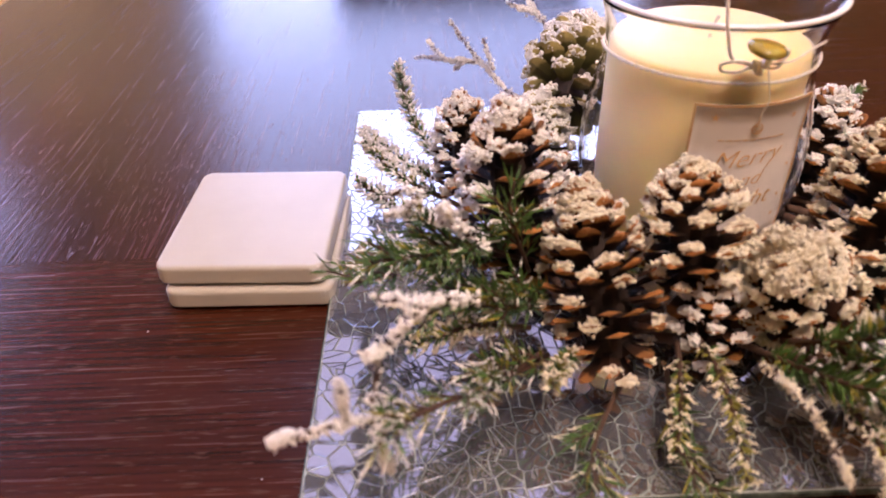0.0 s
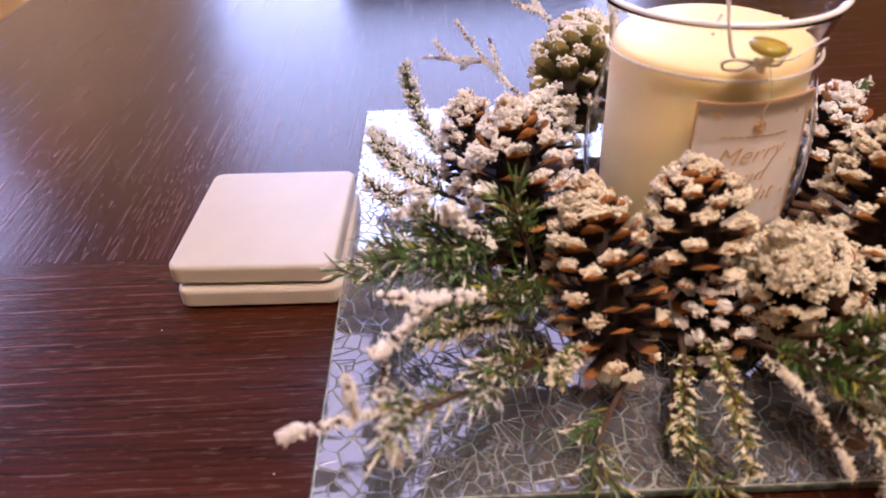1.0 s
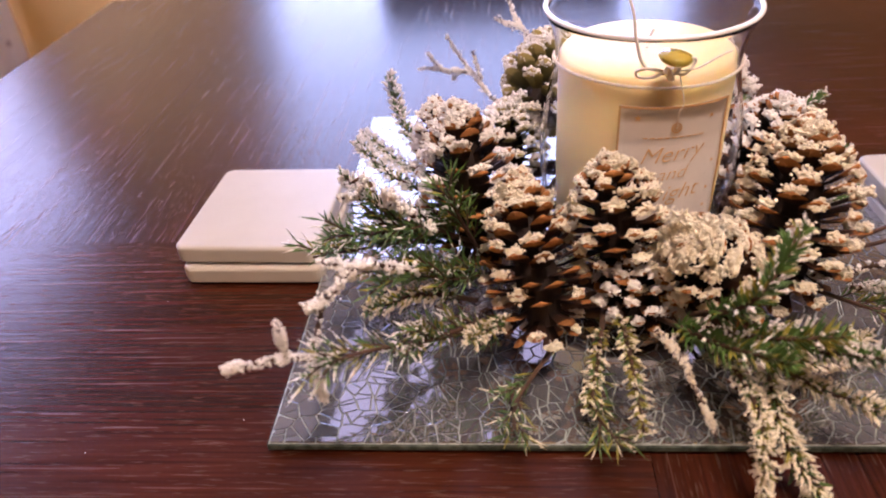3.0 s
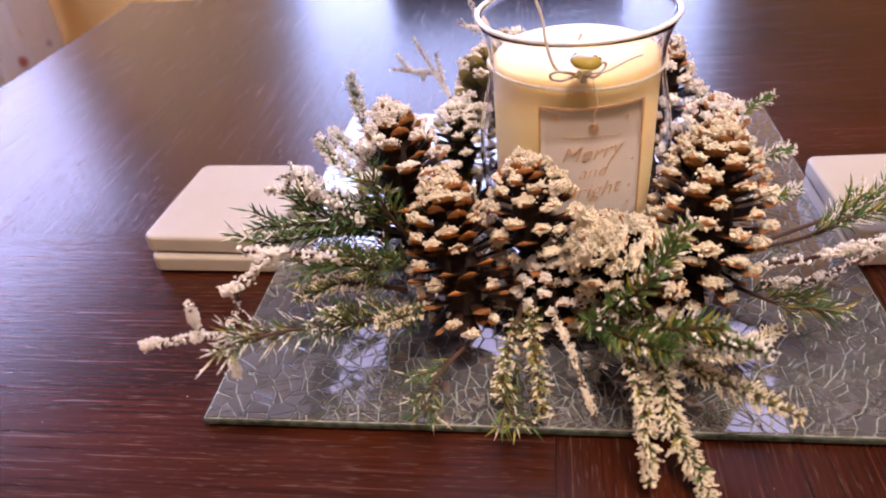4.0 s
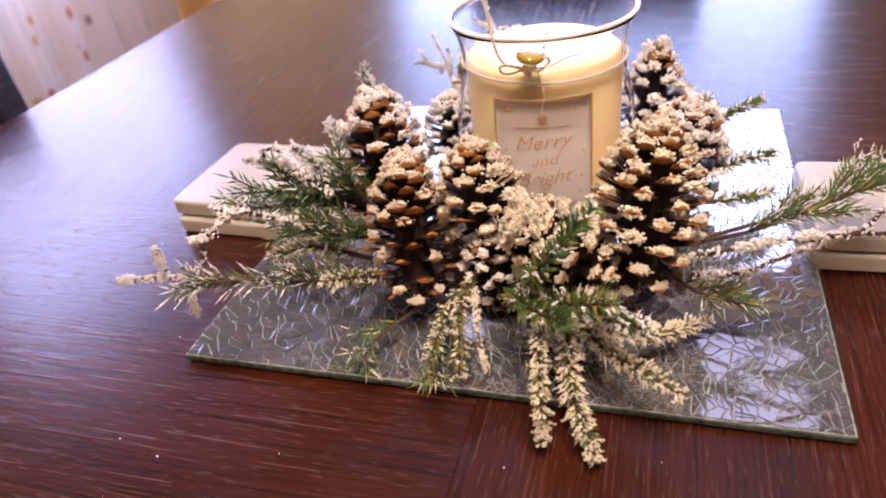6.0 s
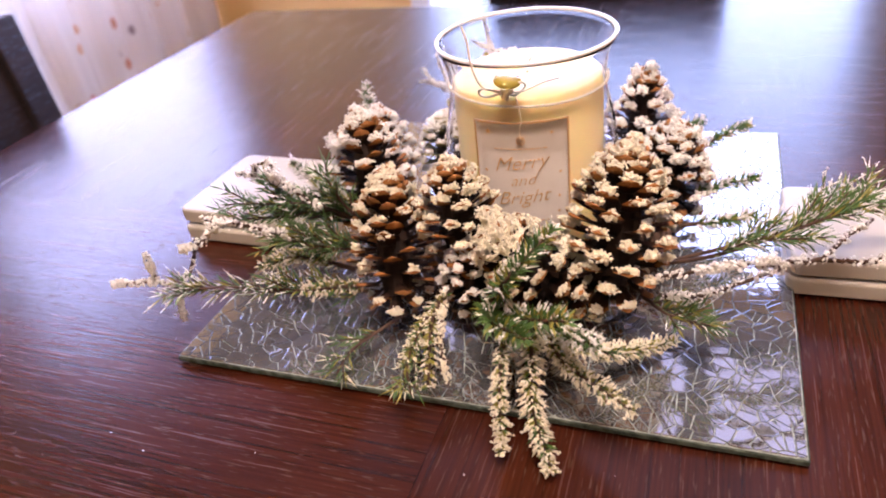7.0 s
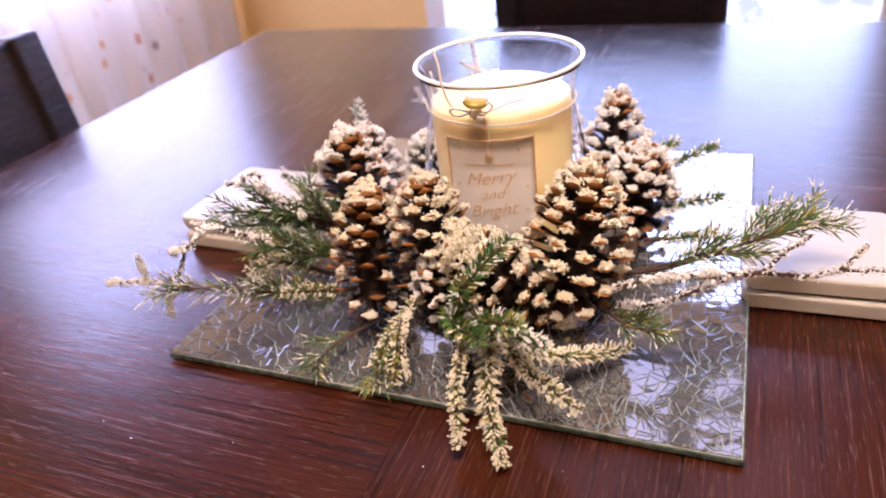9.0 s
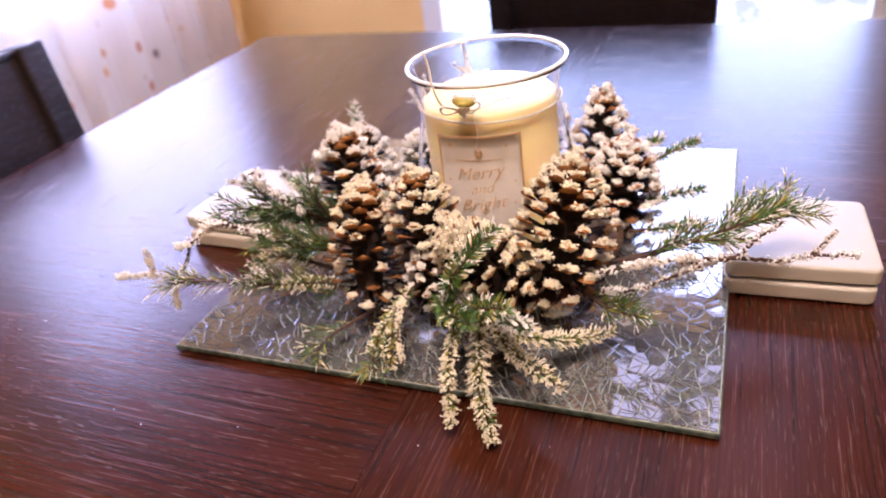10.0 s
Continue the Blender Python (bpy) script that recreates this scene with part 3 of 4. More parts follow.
    raw("bow_end", *cord([(0.003, by, 0.1335), (0.012, by - 0.004, 0.1360), (0.022, by, 0.1395), (0.030, by + 0.006, 0.1400)], 0.0005), M_TWINE, c, "", True)
    raw("bow_end", *cord([(0.006, by + 0.001, 0.1315), (0.009, by - 0.001, 0.1180), (0.0075, by - 0.001, 0.112), (0.0078, by - 0.001, 0.104)], 0.00028), M_TWINE, c, "", True)
    raw("bow_knot", *clumps([(0, by - 0.001, 0.1335), (0.003, by - 0.002, 0.1345), (0.001, by - 0.002, 0.1320), (-0.002, by - 0.001, 0.1330)], [0.0026, 0.0024, 0.0022, 0.002], 1), M_TWINE, c)
    v, f = lathe([(0.0, 0.0), (0.0040, 0.0004), (0.0070, 0.0018), (0.0080, 0.0034), (0.0074, 0.0048), (0.0052, 0.0055), (0.0, 0.0056)], 28)
    bead = raw("glass_charm", v, f, M_AMBER, c, "amber yellow glass charm", True)
    bead.location, bead.rotation_euler = (0.002, by - 0.001, 0.1372), (radians(4), radians(8), 0)


candle_dressing(candle_ob)


# ---- pine cone and evergreen wreath ----
wreath = thing("pine_cone_wreath", CX, CY, TT, "frosted pine cone and evergreen wreath round the candle", "wreath")
W_INV = Matrix.Translation((-CX, -CY, -TT))


def grown(ob):
    ob.parent = wreath
    ob.matrix_parent_inverse = W_INV
    return ob


def scale_mesh(name, curl, width, mat):
    sec = ((0.0, 0.16, 0.07, 0.0), (0.45, 0.34 * width, 0.08, -0.03 + 0.2 * curl), (0.80, 0.52 * width, 0.12, 0.02 + 0.7 * curl), (0.95, 0.36 * width, 0.15, 0.06 + curl), (1.02, 0.12, 0.08, 0.07 + 1.1 * curl))
    verts, faces = [], []
    for x, w, h, z in sec:
        verts += [(x, -w, z), (x, 0, z + h * 0.75), (x, w, z), (x, 0, z - h * 0.6)]
    for i in range(len(sec) - 1):
        for k in range(4):
            q = (k + 1) % 4
            faces.append((i * 4 + k, i * 4 + q, i * 4 + 4 + q, i * 4 + 4 + k))
    faces += [(3, 2, 1, 0), tuple(len(sec) * 4 - 4 + k for k in range(4))]
    me = bpy.data.meshes.new(name)
    me.from_pydata(verts, [], faces)
    me.update()
    me.materials.append(mat)
    return me


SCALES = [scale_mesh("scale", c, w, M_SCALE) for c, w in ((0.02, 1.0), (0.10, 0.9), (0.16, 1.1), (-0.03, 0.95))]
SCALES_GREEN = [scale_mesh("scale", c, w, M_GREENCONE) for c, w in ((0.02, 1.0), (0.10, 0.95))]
GOLD = math.pi * (3 - math.sqrt(5))


def pine_cone(base, tip, R, label, count=84, snow=0.8, size=1.0, warm=True, meshes=SCALES, open_=1.0, seed=1, top_only=False, heaps=0):
    rng = random.Random(seed)
    base, tip = Vector(base), Vector(tip)
    L = (tip - base).length
    rot = (tip - base).to_track_quat("Z", "X").to_matrix().to_4x4()
    v, f = lathe([(0.0, 0.0), (R * 0.30, L * 0.03), (R * 0.42, L * 0.25), (R * 0.34, L * 0.6), (R * 0.16, L * 0.9), (0.0, L * 0.97)], 12)
    core = grown(raw("pine_cone", v, f, M_CORE, None, label))
    core.matrix_basis = Matrix.Translation(base) @ rot
    world_m = Matrix.Translation(base) @ rot
    pts, rad, lumps = [], [], []
    for k in range(count):
        t = ((k + 0.5) / count) ** 0.92
        a = k * GOLD + rng.uniform(-0.12, 0.12)
        f_r = (0.72 + 0.93 * t) if t < 0.3 else (1.0 - 0.78 * ((t - 0.3) / 0.7) ** 2.1)
        tilt = radians(-10 + 74 * t ** 1.5 - 60 * max(0, 0.16 - t) / 0.16) + radians(rng.uniform(-6, 6))
        tilt = tilt / open_ if t < 0.6 else tilt
        z0 = L * (0.03 + 0.87 * t) - 0.10 * R * math.sin(tilt)
        r0 = R * 0.16 * (1 - 0.7 * t)
        ln = max(R * f_r - r0 * 0.6, R * 0.30) * rng.uniform(0.93, 1.05)
        wd = min(R * 0.21, ln * 0.5) * rng.uniform(0.88, 1.12) / 0.52
        m = pose(0, 0, 0, 0, 0, math.degrees(a)) @ Matrix.Translation((r0, 0, z0)) @ pose(0, 0, 0, 0, -math.degrees(tilt), 0) @ Matrix.Diagonal((ln, wd, R * 0.50, 1))
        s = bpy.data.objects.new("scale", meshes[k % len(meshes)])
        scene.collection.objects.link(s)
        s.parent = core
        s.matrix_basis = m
        # frost caught on the upper side of the scale's tip
        if rng.random() < snow * (1.02 + 0.35 * t if t < 0.75 else 0.92) and not (top_only and (world_m.to_3x3() @ Vector((math.cos(a), math.sin(a), 0))).z < 0.15):
            end = m @ Vector((0.93, 0, 0.16))
            heavy = rng.random() < (0.45 if heaps else 0.10)
            side = (m.to_3x3() @ Vector((0, 1, 0))).normalized()
            inward = (m.to_3x3() @ Vector((-1, 0, 0))).normalized()
            normal = (m.to_3x3() @ Vector((0, 0, 1))).normalized()
            half = 0.52 * wd * rng.uniform(0.65, 1.15) * (1.2 if heavy else 1.0)
            deep = rng.uniform(0.0024, 0.0038) * size * (1.5 if heavy else 1.0)
            high = rng.uniform(0.0020, 0.0038) * size * (1.2 if heavy else 1.0)
            fill = 0.86 + 0.25 * t if t < 0.75 else 0.88
            half, deep, high = half * fill, deep * fill, high * fill
            mid = end + inward * 0.0008 + Vector((0, 0, 0.0006))
            lumps.append((mid, side * half * 0.78, inward * deep * 0.8, normal * high * 0.75))
            for _ in range(rng.randint(26, 38) if not heavy else rng.randint(44, 60)):
                q = Vector((rng.gauss(0, 1), rng.gauss(0, 1), rng.gauss(0.3, 1))).normalized() * rng.uniform(0.55, 1.25)
                pts.append(mid + side * half * q.x + inward * deep * q.y + normal * high * q.z)
                rad.append(rng.choice((0.0005, 0.0007, 0.0009, 0.0012)) * rng.uniform(0.8, 1.15) * size)
    # loose heaps that bury the top of the cone
    for _ in range(heaps):
        w, q = rng.uniform(0, 2 * math.pi), rng.uniform(0.80, 1.0)
        r = R * math.sqrt(max(0.02, 1.05 - q)) * rng.uniform(0.5, 1.1)
        p = Vector((r * math.cos(w), r * math.sin(w), L * q))
        a, b, c = (rng.uniform(0.0026, 0.0052) for _ in range(3))
        lumps.append((p, Vector((a, 0, 0.001)), Vector((0, b, -0.001)), Vector((0.0008, 0, c))))
        for _ in range(24):
            pts.append(p + Vector((rng.gauss(0, a * 0.8), rng.gauss(0, b * 0.8), rng.gauss(0.001, c * 0.8))))
            rad.append(rng.uniform(0.0004, 0.0011))
    v, f = join([caps(lumps), clumps(pts, rad, 0.9)])
    fr = raw("frost", v, f, M_FROST_WARM if warm else M_FROST, core, "crumbly glittering flocked snow")
    tagged(fr, kind="stuff")
    return core


# dark ring of twisted twigs that holds the cones
strand = []
for k in range(7):
    pts = []
    for i in range(49):
        a = 2 * math.pi * i / 48
        ph = k * 0.9 + a * (3 + k % 3)
        r = 0.080 + 0.010 * math.cos(ph)
        pts.append((CX + r * math.cos(a), CY + r * math.sin(a), TT + 0.013 + 0.008 * math.sin(ph)))
    strand.append(tube(pts, 0.0024, 6))
grown(raw("twig_ring", *join(strand), M_TWIG, None, "dark twisted twig ring", True))

pine_cone((-0.079, -0.069, 0.790), (-0.088, -0.055, 0.875), 0.0295, "open brown pine cone with white frosted tips", 92, 0.62, 0.95, False, seed=2)
pine_cone((-0.098, 0.002, 0.785), (-0.106, 0.006, 0.850), 0.022, "small brown pine cone under heavy frost", 64, 0.8, 0.9, False, seed=3)
pine_cone((-0.0450, -0.128, 0.781), (-0.0585, -0.086, 0.852), 0.0268, "brown pine cone with frost on its scale tips", 96, 0.66, 0.85, True, seed=4)
pine_cone((-0.007, -0.108, 0.802), (-0.016, -0.094, 0.861), 0.0262, "pine cone thickly frosted at the top", 74, 0.80, 0.88, True, seed=5)
pine_cone((0.002, -0.116, 0.776), (-0.004, -0.112, 0.818), 0.0200, "small dark pine cone with frosted scales, under another", 56, 0.80, 0.85, False, seed=13)
pine_cone((0.052, -0.103, 0.777), (0.012, -0.129, 0.839), 0.0270, "squat pine cone buried in cream flocked snow", 76, 0.88, 0.85, True, seed=6, heaps=9)
pine_cone((0.076, -0.100, 0.784), (0.084, -0.070, 0.868), 0.0325, "large open pine cone with cream frosted scales", 96, 0.80, 1.0, True, seed=7)
pine_cone((0.098, 0.024, 0.765), (0.1035, 0.011, 0.842), 0.0290, "brown pine cone with white frosted scales", 80, 0.78, 0.95, False, seed=8)
pine_cone((0.073, 0.066, 0.772), (0.081, 0.060, 0.863), 0.0260, "slender open pine cone with frosted tips", 66, 0.8, 1.05, False, seed=9, open_=1.4)
pine_cone((-0.042, 0.036, 0.822), (-0.022, 0.105, 0.848), 0.030, "yellow-green pine cone lying on its side, frosted on top", 110, 0.95, 1.1, False, SCALES_GREEN, seed=10, top_only=True)
pine_cone((-0.060, 0.020, 0.785), (-0.062, 0.030, 0.835), 0.024, "small frosted yellow-green pine cone", 74, 0.85, 0.9, False, SCALES_GREEN, seed=11)
pine_cone((0.020, 0.082, 0.775), (0.022, 0.094, 0.850), 0.028, "brown pine cone with white frosted scales", 80, 0.85, 1.0, False, seed=12)


def needle(verts, faces, p, d, ln, w):
    d = d.normalized()
    u = d.orthogonal().normalized()
    q = d.cross(u)
    k = len(verts)
    mid = p + d * ln * 0.45
    verts.append(p)
    verts.extend(mid + w * (math.cos(a) * u + math.sin(a) * q) for a in (0.5, 2.6, 4.7))
    verts.append(p + d * ln)
    for i in range(3):
        j = (i + 1) % 3
        faces.append((k, k + 1 + i, k + 1 + j))
        faces.append((k + 4, k + 1 + j, k + 1 + i))


def fir(points, label, length=0.0085, dens=1100, frost=0.5, pale=0.3, warm=True, seed=0, crumb=1.0):
    """A fir sprig: short flat needles all along the stem, flocked with crumbs."""
    rng = random.Random(seed + 100)
    line = spline(points, 8)
    n = len(line)
    stem = grown(raw("fir_sprig", *tube(line, [0.0016 * (1 - 0.6 * i / n) for i in range(n)], 6), M_TWIG, None, label, True))
    g, y, w, pts, rad = ([], []), ([], []), ([], []), [], []
    total = sum((line[i + 1] - line[i]).length for i in range(n - 1))
    count = int(total * dens * 2)
    for k in range(count):
        t = (k + rng.random()) / count
        s = min(int((0.18 + 0.82 * t) * (n - 1)), n - 2)
        p = line[s].lerp(line[s + 1], rng.random())
        d = (line[s + 1] - line[s]).normalized()
        u = d.orthogonal().normalized()
        a = k * 2.4 + rng.uniform(-0.3, 0.3)
        o = math.cos(a) * u + math.sin(a) * d.cross(u)
        ln = length * rng.uniform(0.75, 1.15) * (1.0 if t < 0.85 else 0.7)
        dr = (d * rng.uniform(0.5, 0.9) + o + Vector((0, 0, 0.15))).normalized()
        vs = y if rng.random() < pale else g
        needle(vs[0], vs[1], p, dr, ln, 0.0008)
        if rng.random() < frost:
            needle(w[0], w[1], p + dr * ln * 0.4 + Vector((0, 0, 0.0003)), dr, ln * 0.66, 0.00072)
            for _ in range(rng.randint(2, 5)):
                pts.append(p + dr * ln * rng.uniform(0.35, 1.02) + Vector((rng.gauss(0, 0.0006), rng.gauss(0, 0.0006), abs(rng.gauss(0, 0.0005)))))
                rad.append(rng.uniform(0.00032, 0.0008) * crumb)
    raw("needles", *g, M_NEEDLE, stem, "green needles")
    if y[0]:
        raw("needles", *y, M_NEEDLE_PALE, stem, "yellow-green needles")
    if pts:
        tagged(raw("frost", *join([clumps(pts, rad), w]), M_FROST_WARM if warm else M_FROST, stem, "crumbs of flocked snow"), kind="stuff")
    return stem


def juniper(points, label, shoots=14, reach=0.035, frost=0.35, warm=False, seed=0, pale=0.12, start=0.2):
    """A feathery sprig: a stem with many thin side shoots of fine needles."""
    rng = random.Random(seed + 300)
    line = spline(points, 8)
    n = len(line)
    tubes = [tube(line, [0.0013 * (1 - 0.6 * i / n) for i in range(n)], 6)]
    g, y, w, pts, rad = ([], []), ([], []), ([], []), [], []
    for k in range(shoots):
        t = start + (0.99 - start) * (k + 0.5) / shoots
        s = min(int(t * (n - 1)), n - 2)
        p = line[s]
        d = (line[s + 1] - line[s]).normalized()
        o = Vector((rng.gauss(0, 1), rng.gauss(0, 1), rng.gauss(0.25, 0.55)))
        o = (o - d * o.dot(d)).normalized()
        ln = reach * rng.uniform(0.6, 1.1) * (1 - 0.35 * t)
        way = (d * 1.1 + o * rng.uniform(0.5, 0.9)).normalized()
        end = p + way * ln + Vector((0, 0, 0.1 * ln))
        if end.z < TT + 0.003 and abs(end.x) < 0.18 and abs(end.y) < 0.18:
            end.z = TT + 0.003
        sh = spline([p, p.lerp(end, 0.5) + Vector((0, 0, 0.04 * ln)), end], 6)
        tubes.append(tube(sh, 0.0005, 4))
        m = int(ln * 850)
        for j in range(m):
            q = j / m
            i = min(int(q * (len(sh) - 1)), len(sh) - 2)
            b = sh[i].lerp(sh[i + 1], rng.random())
            e = (sh[i + 1] - sh[i]).normalized()
            u = e.orthogonal().normalized()
            a = j * 2.4
            dr = (e * 1.5 + math.cos(a) * u + math.sin(a) * e.cross(u)).normalized()
            vs = y if rng.random() < pale else g
            nl = rng.uniform(0.007, 0.014)
            needle(vs[0], vs[1], b, dr, nl, 0.00065)
            if rng.random() < frost * (0.35 + 0.9 * q):
                needle(w[0], w[1], b + dr * nl * 0.3 + Vector((0, 0, 0.0003)), dr, nl * 0.74, 0.00046)
                for _ in range(2):
                    pts.append(b + dr * nl * rng.uniform(0.2, 1.0) + Vector((rng.gauss(0, 0.0004), rng.gauss(0, 0.0004), abs(rng.gauss(0, 0.0005)))))
                    rad.append(rng.uniform(0.00028, 0.0006))
    stem = grown(raw("juniper_sprig", *join(tubes), M_TWIG, None, label, True))
    raw("needles", *g, M_NEEDLE, stem, "green needles")
    if y[0]:
        raw("needles", *y, M_NEEDLE_PALE, stem, "yellow-green needles")
    if pts:
        tagged(raw("frost", *join([clumps(pts, rad), w]), M_FROST_WARM if warm else M_FROST, stem, "crumbs of flocked snow"), kind="stuff")
    return stem


def twig(lines, label, r=0.0013, frost=1.0, lump=0.0026, warm=False, seed=0):
    """A bare forked twig coated with flocked snow."""
    rng = random.Random(seed + 700)
    tubes, pts, rad = [], [], []
    for ln in lines:
        c = spline(ln, 10)
        c = [p + Vector((rng.gauss(0, 0.0004), rng.gauss(0, 0.0004), rng.gauss(0, 0.0004))) for p in c]
        tubes.append(tube(c, [r * (1 - 0.4 * i / len(c)) for i in range(len(c))], 6))
        total = sum((c[i + 1] - c[i]).length for i in range(len(c) - 1))
        knots = [rng.randrange(len(c) - 1) for _ in range(max(2, int(total / 0.011)))]
        for k in range(int(total * 9000 * frost)):
            i = rng.randrange(len(c) - 1)
            if rng.random() < 0.6:
                i = min(max(int(rng.gauss(rng.choice(knots), 1.3)), 0), len(c) - 2)
            p = c[i].lerp(c[i + 1], rng.random())
            pts.append(p + Vector((rng.gauss(0, lump * 0.42), rng.gauss(0, lump * 0.42), rng.gauss(lump * 0.15, lump * 0.42))))
            rad.append(lump * rng.uniform(0.16, 0.42))
    stem = grown(raw("frosted_twig", *join(tubes), M_TWIG, None, label, True))
    tagged(raw("frost", *clumps(pts, rad, 0.95), M_FROST_WARM if warm else M_FROST, stem, "thick crumbly flocked snow"), kind="stuff")
    return stem


GREEN, CREAM = "green fir sprig dusted with snow", "fir sprig coated with cream flocked snow"
fir([(0.030, -0.115, 0.785), (0.046, -0.165, 0.792), (0.051, -0.189, 0.774), (0.065, -0.213, 0.756)], CREAM, frost=0.9, pale=0.5, seed=1)
fir([(0.025, -0.120, 0.785), (0.036, -0.188, 0.794), (0.040, -0.211, 0.760)], CREAM, 0.006, frost=0.8, pale=0.6, seed=2)
fir([(0.045, -0.130, 0.785), (0.065, -0.155, 0.786), (0.088, -0.145, 0.776), (0.114, -0.121, 0.767)], CREAM, 0.0075, frost=0.9, pale=0.6, seed=3)
fir([(0.045, -0.130, 0.790), (0.060, -0.165, 0.786), (0.100, -0.196, 0.787)], CREAM, 0.0075, frost=0.9, pale=0.6, seed=4)
fir([(0.045, -0.130, 0.790), (0.062, -0.165, 0.802), (0.083, -0.189, 0.818)], GREEN, frost=0.7, pale=0.1, warm=False, seed=5)
fir([(0.030, -0.140, 0.790), (0.046, -0.170, 0.812), (0.068, -0.180, 0.822)], GREEN, 0.0115, frost=0.15, pale=0.3, warm=False, seed=10)
fir([(0.010, -0.125, 0.785), (0.025, -0.165, 0.805), (0.048, -0.185, 0.812)], GREEN, 0.0115, frost=0.18, pale=0.15, warm=False, seed=11)
juniper([(-0.040, -0.130, 0.772), (-0.060, -0.165, 0.770), (-0.062, -0.185, 0.768)], "green sprig low over the tray", 6, 0.018, 0.4, True, seed=21, pale=0.3)
juniper([(-0.020, -0.125, 0.772), (-0.026, -0.165, 0.768), (-0.015, -0.190, 0.767)], "green sprig low over the tray", 7, 0.018, 0.4, True, seed=22, pale=0.5)
juniper([(0.095, -0.100, 0.780), (0.112, -0.122, 0.786), (0.132, -0.128, 0.786)], "green sprig low over the tray", 10, 0.020, 0.3, False, seed=42, pale=0.3)
fir([(-0.105, 0.020, 0.785), (-0.130, 0.045, 0.808), (-0.140, 0.060, 0.842)], "upright fir sprig with a frosted tip", 0.0085, frost=0.8, pale=0.25, warm=False, seed=24, crumb=1.25)
fir([(-0.110, 0.020, 0.780), (-0.142, 0.050, 0.784), (-0.166, 0.074, 0.792)], "frosted fir sprig low over the tray", 0.0085, frost=1.0, pale=0.3, warm=False, seed=25, crumb=1.25)
fir([(-0.105, -0.010, 0.785), (-0.140, 0.010, 0.795), (-0.160, 0.022, 0.812)], "frosted fir sprig beside the coasters", 0.0085, frost=1.0, pale=0.3, warm=False, seed=26, crumb=1.25)
fir([(-0.100, -0.030, 0.785), (-0.135, -0.035, 0.800), (-0.158, -0.040, 0.822)], "heavily frosted fir sprig beside the coasters", 0.0085, frost=1.0, pale=0.2, warm=False, seed=27, crumb=1.25)
twig([[(-0.062, 0.057, 0.812), (-0.087, 0.108, 0.822), (-0.106, 0.137, 0.841)], [(-0.087, 0.108, 0.822), (-0.110, 0.135, 0.814), (-0.130, 0.152, 0.810)],
      [(-0.098, 0.122, 0.818), (-0.103, 0.142, 0.803)], [(-0.110, 0.135, 0.814), (-0.122, 0.140, 0.826)], [(-0.080, 0.095, 0.822), (-0.085, 0.108, 0.838)]], "bare forked twig dusted with frost behind the cones", 0.0012, 0.7, 0.0022, False, 28)
twig([[(-0.030, 0.088, 0.835), (-0.050, 0.118, 0.850), (-0.060, 0.135, 0.868)], [(-0.050, 0.118, 0.850), (-0.068, 0.125, 0.855)]], "bare forked twig dusted with frost behind the cones", 0.0012, 0.9, 0.0024, False, 29)
fir([(0.100, 0.035, 0.795), (0.128, 0.052, 0.808), (0.150, 0.066, 0.814)], GREEN, 0.007, frost=0.4, pale=0.2, warm=False, seed=30)
fir([(0.110, 0.005, 0.785), (0.135, 0.020, 0.790), (0.158, 0.032, 0.790)], GREEN, 0.008, frost=0.6, pale=0.1, warm=False, seed=31)
fir([(0.110, -0.020, 0.780), (0.135, -0.012, 0.780), (0.155, 0.000, 0.779)], GREEN, 0.008, frost=0.6, pale=0.3, warm=False, seed=32)
fir([(0.070, 0.075, 0.785), (0.100, 0.100, 0.790), (0.118, 0.118, 0.792)], GREEN, 0.008, frost=0.6, pale=0.1, warm=False, seed=33)
# front: yellow-tipped sprigs over the tray and the green sprig before the squat cone
fir([(-0.010, -0.120, 0.790), (-0.010, -0.158, 0.795), (-0.006, -0.186, 0.772)], CREAM, 0.0065, 900, frost=0.5, pale=0.8, seed=6)
fir([(-0.016, -0.120, 0.785), (-0.022, -0.150, 0.780), (-0.027, -0.168, 0.766)], CREAM, 0.0065, 900, frost=0.6, pale=0.6, seed=7)
fir([(0.022, -0.135, 0.795), (0.034, -0.168, 0.830), (0.056, -0.149, 0.853)], GREEN, 0.0105, frost=0.2, pale=0.2, warm=False, seed=9)
twig([[(0.000, -0.160, 0.808), (0.004, -0.178, 0.813), (0.010, -0.197, 0.808), (0.016, -0.208, 0.796)]], "drooping twig thick with cream flocked snow", 0.0011, 0.9, 0.0019, True, 8)
# beside the large cone: long feathery sprigs and a forked twig reaching over the coasters
juniper([(0.092, -0.085, 0.790), (0.130, -0.090, 0.805), (0.165, -0.078, 0.815), (0.190, -0.064, 0.822), (0.204, -0.054, 0.826)], "long feathery green sprig with frosted tips", 26, 0.028, 0.55, seed=12, pale=0.25, start=0.25)
juniper([(0.098, -0.080, 0.788), (0.150, -0.064, 0.800), (0.190, -0.042, 0.805), (0.222, -0.024, 0.806)], "feathery green sprig whitened at the tip", 18, 0.025, 0.8, seed=13, pale=0.2, start=0.3)
twig([[(0.092, -0.095, 0.785), (0.119, -0.126, 0.818), (0.140, -0.124, 0.823), (0.160, -0.119, 0.826)], [(0.105, -0.110, 0.790), (0.124, -0.116, 0.796), (0.150, -0.112, 0.808), (0.175, -0.104, 0.818)]],
     "short twig thick with white frost", 0.0013, 0.55, 0.0029, False, 44)
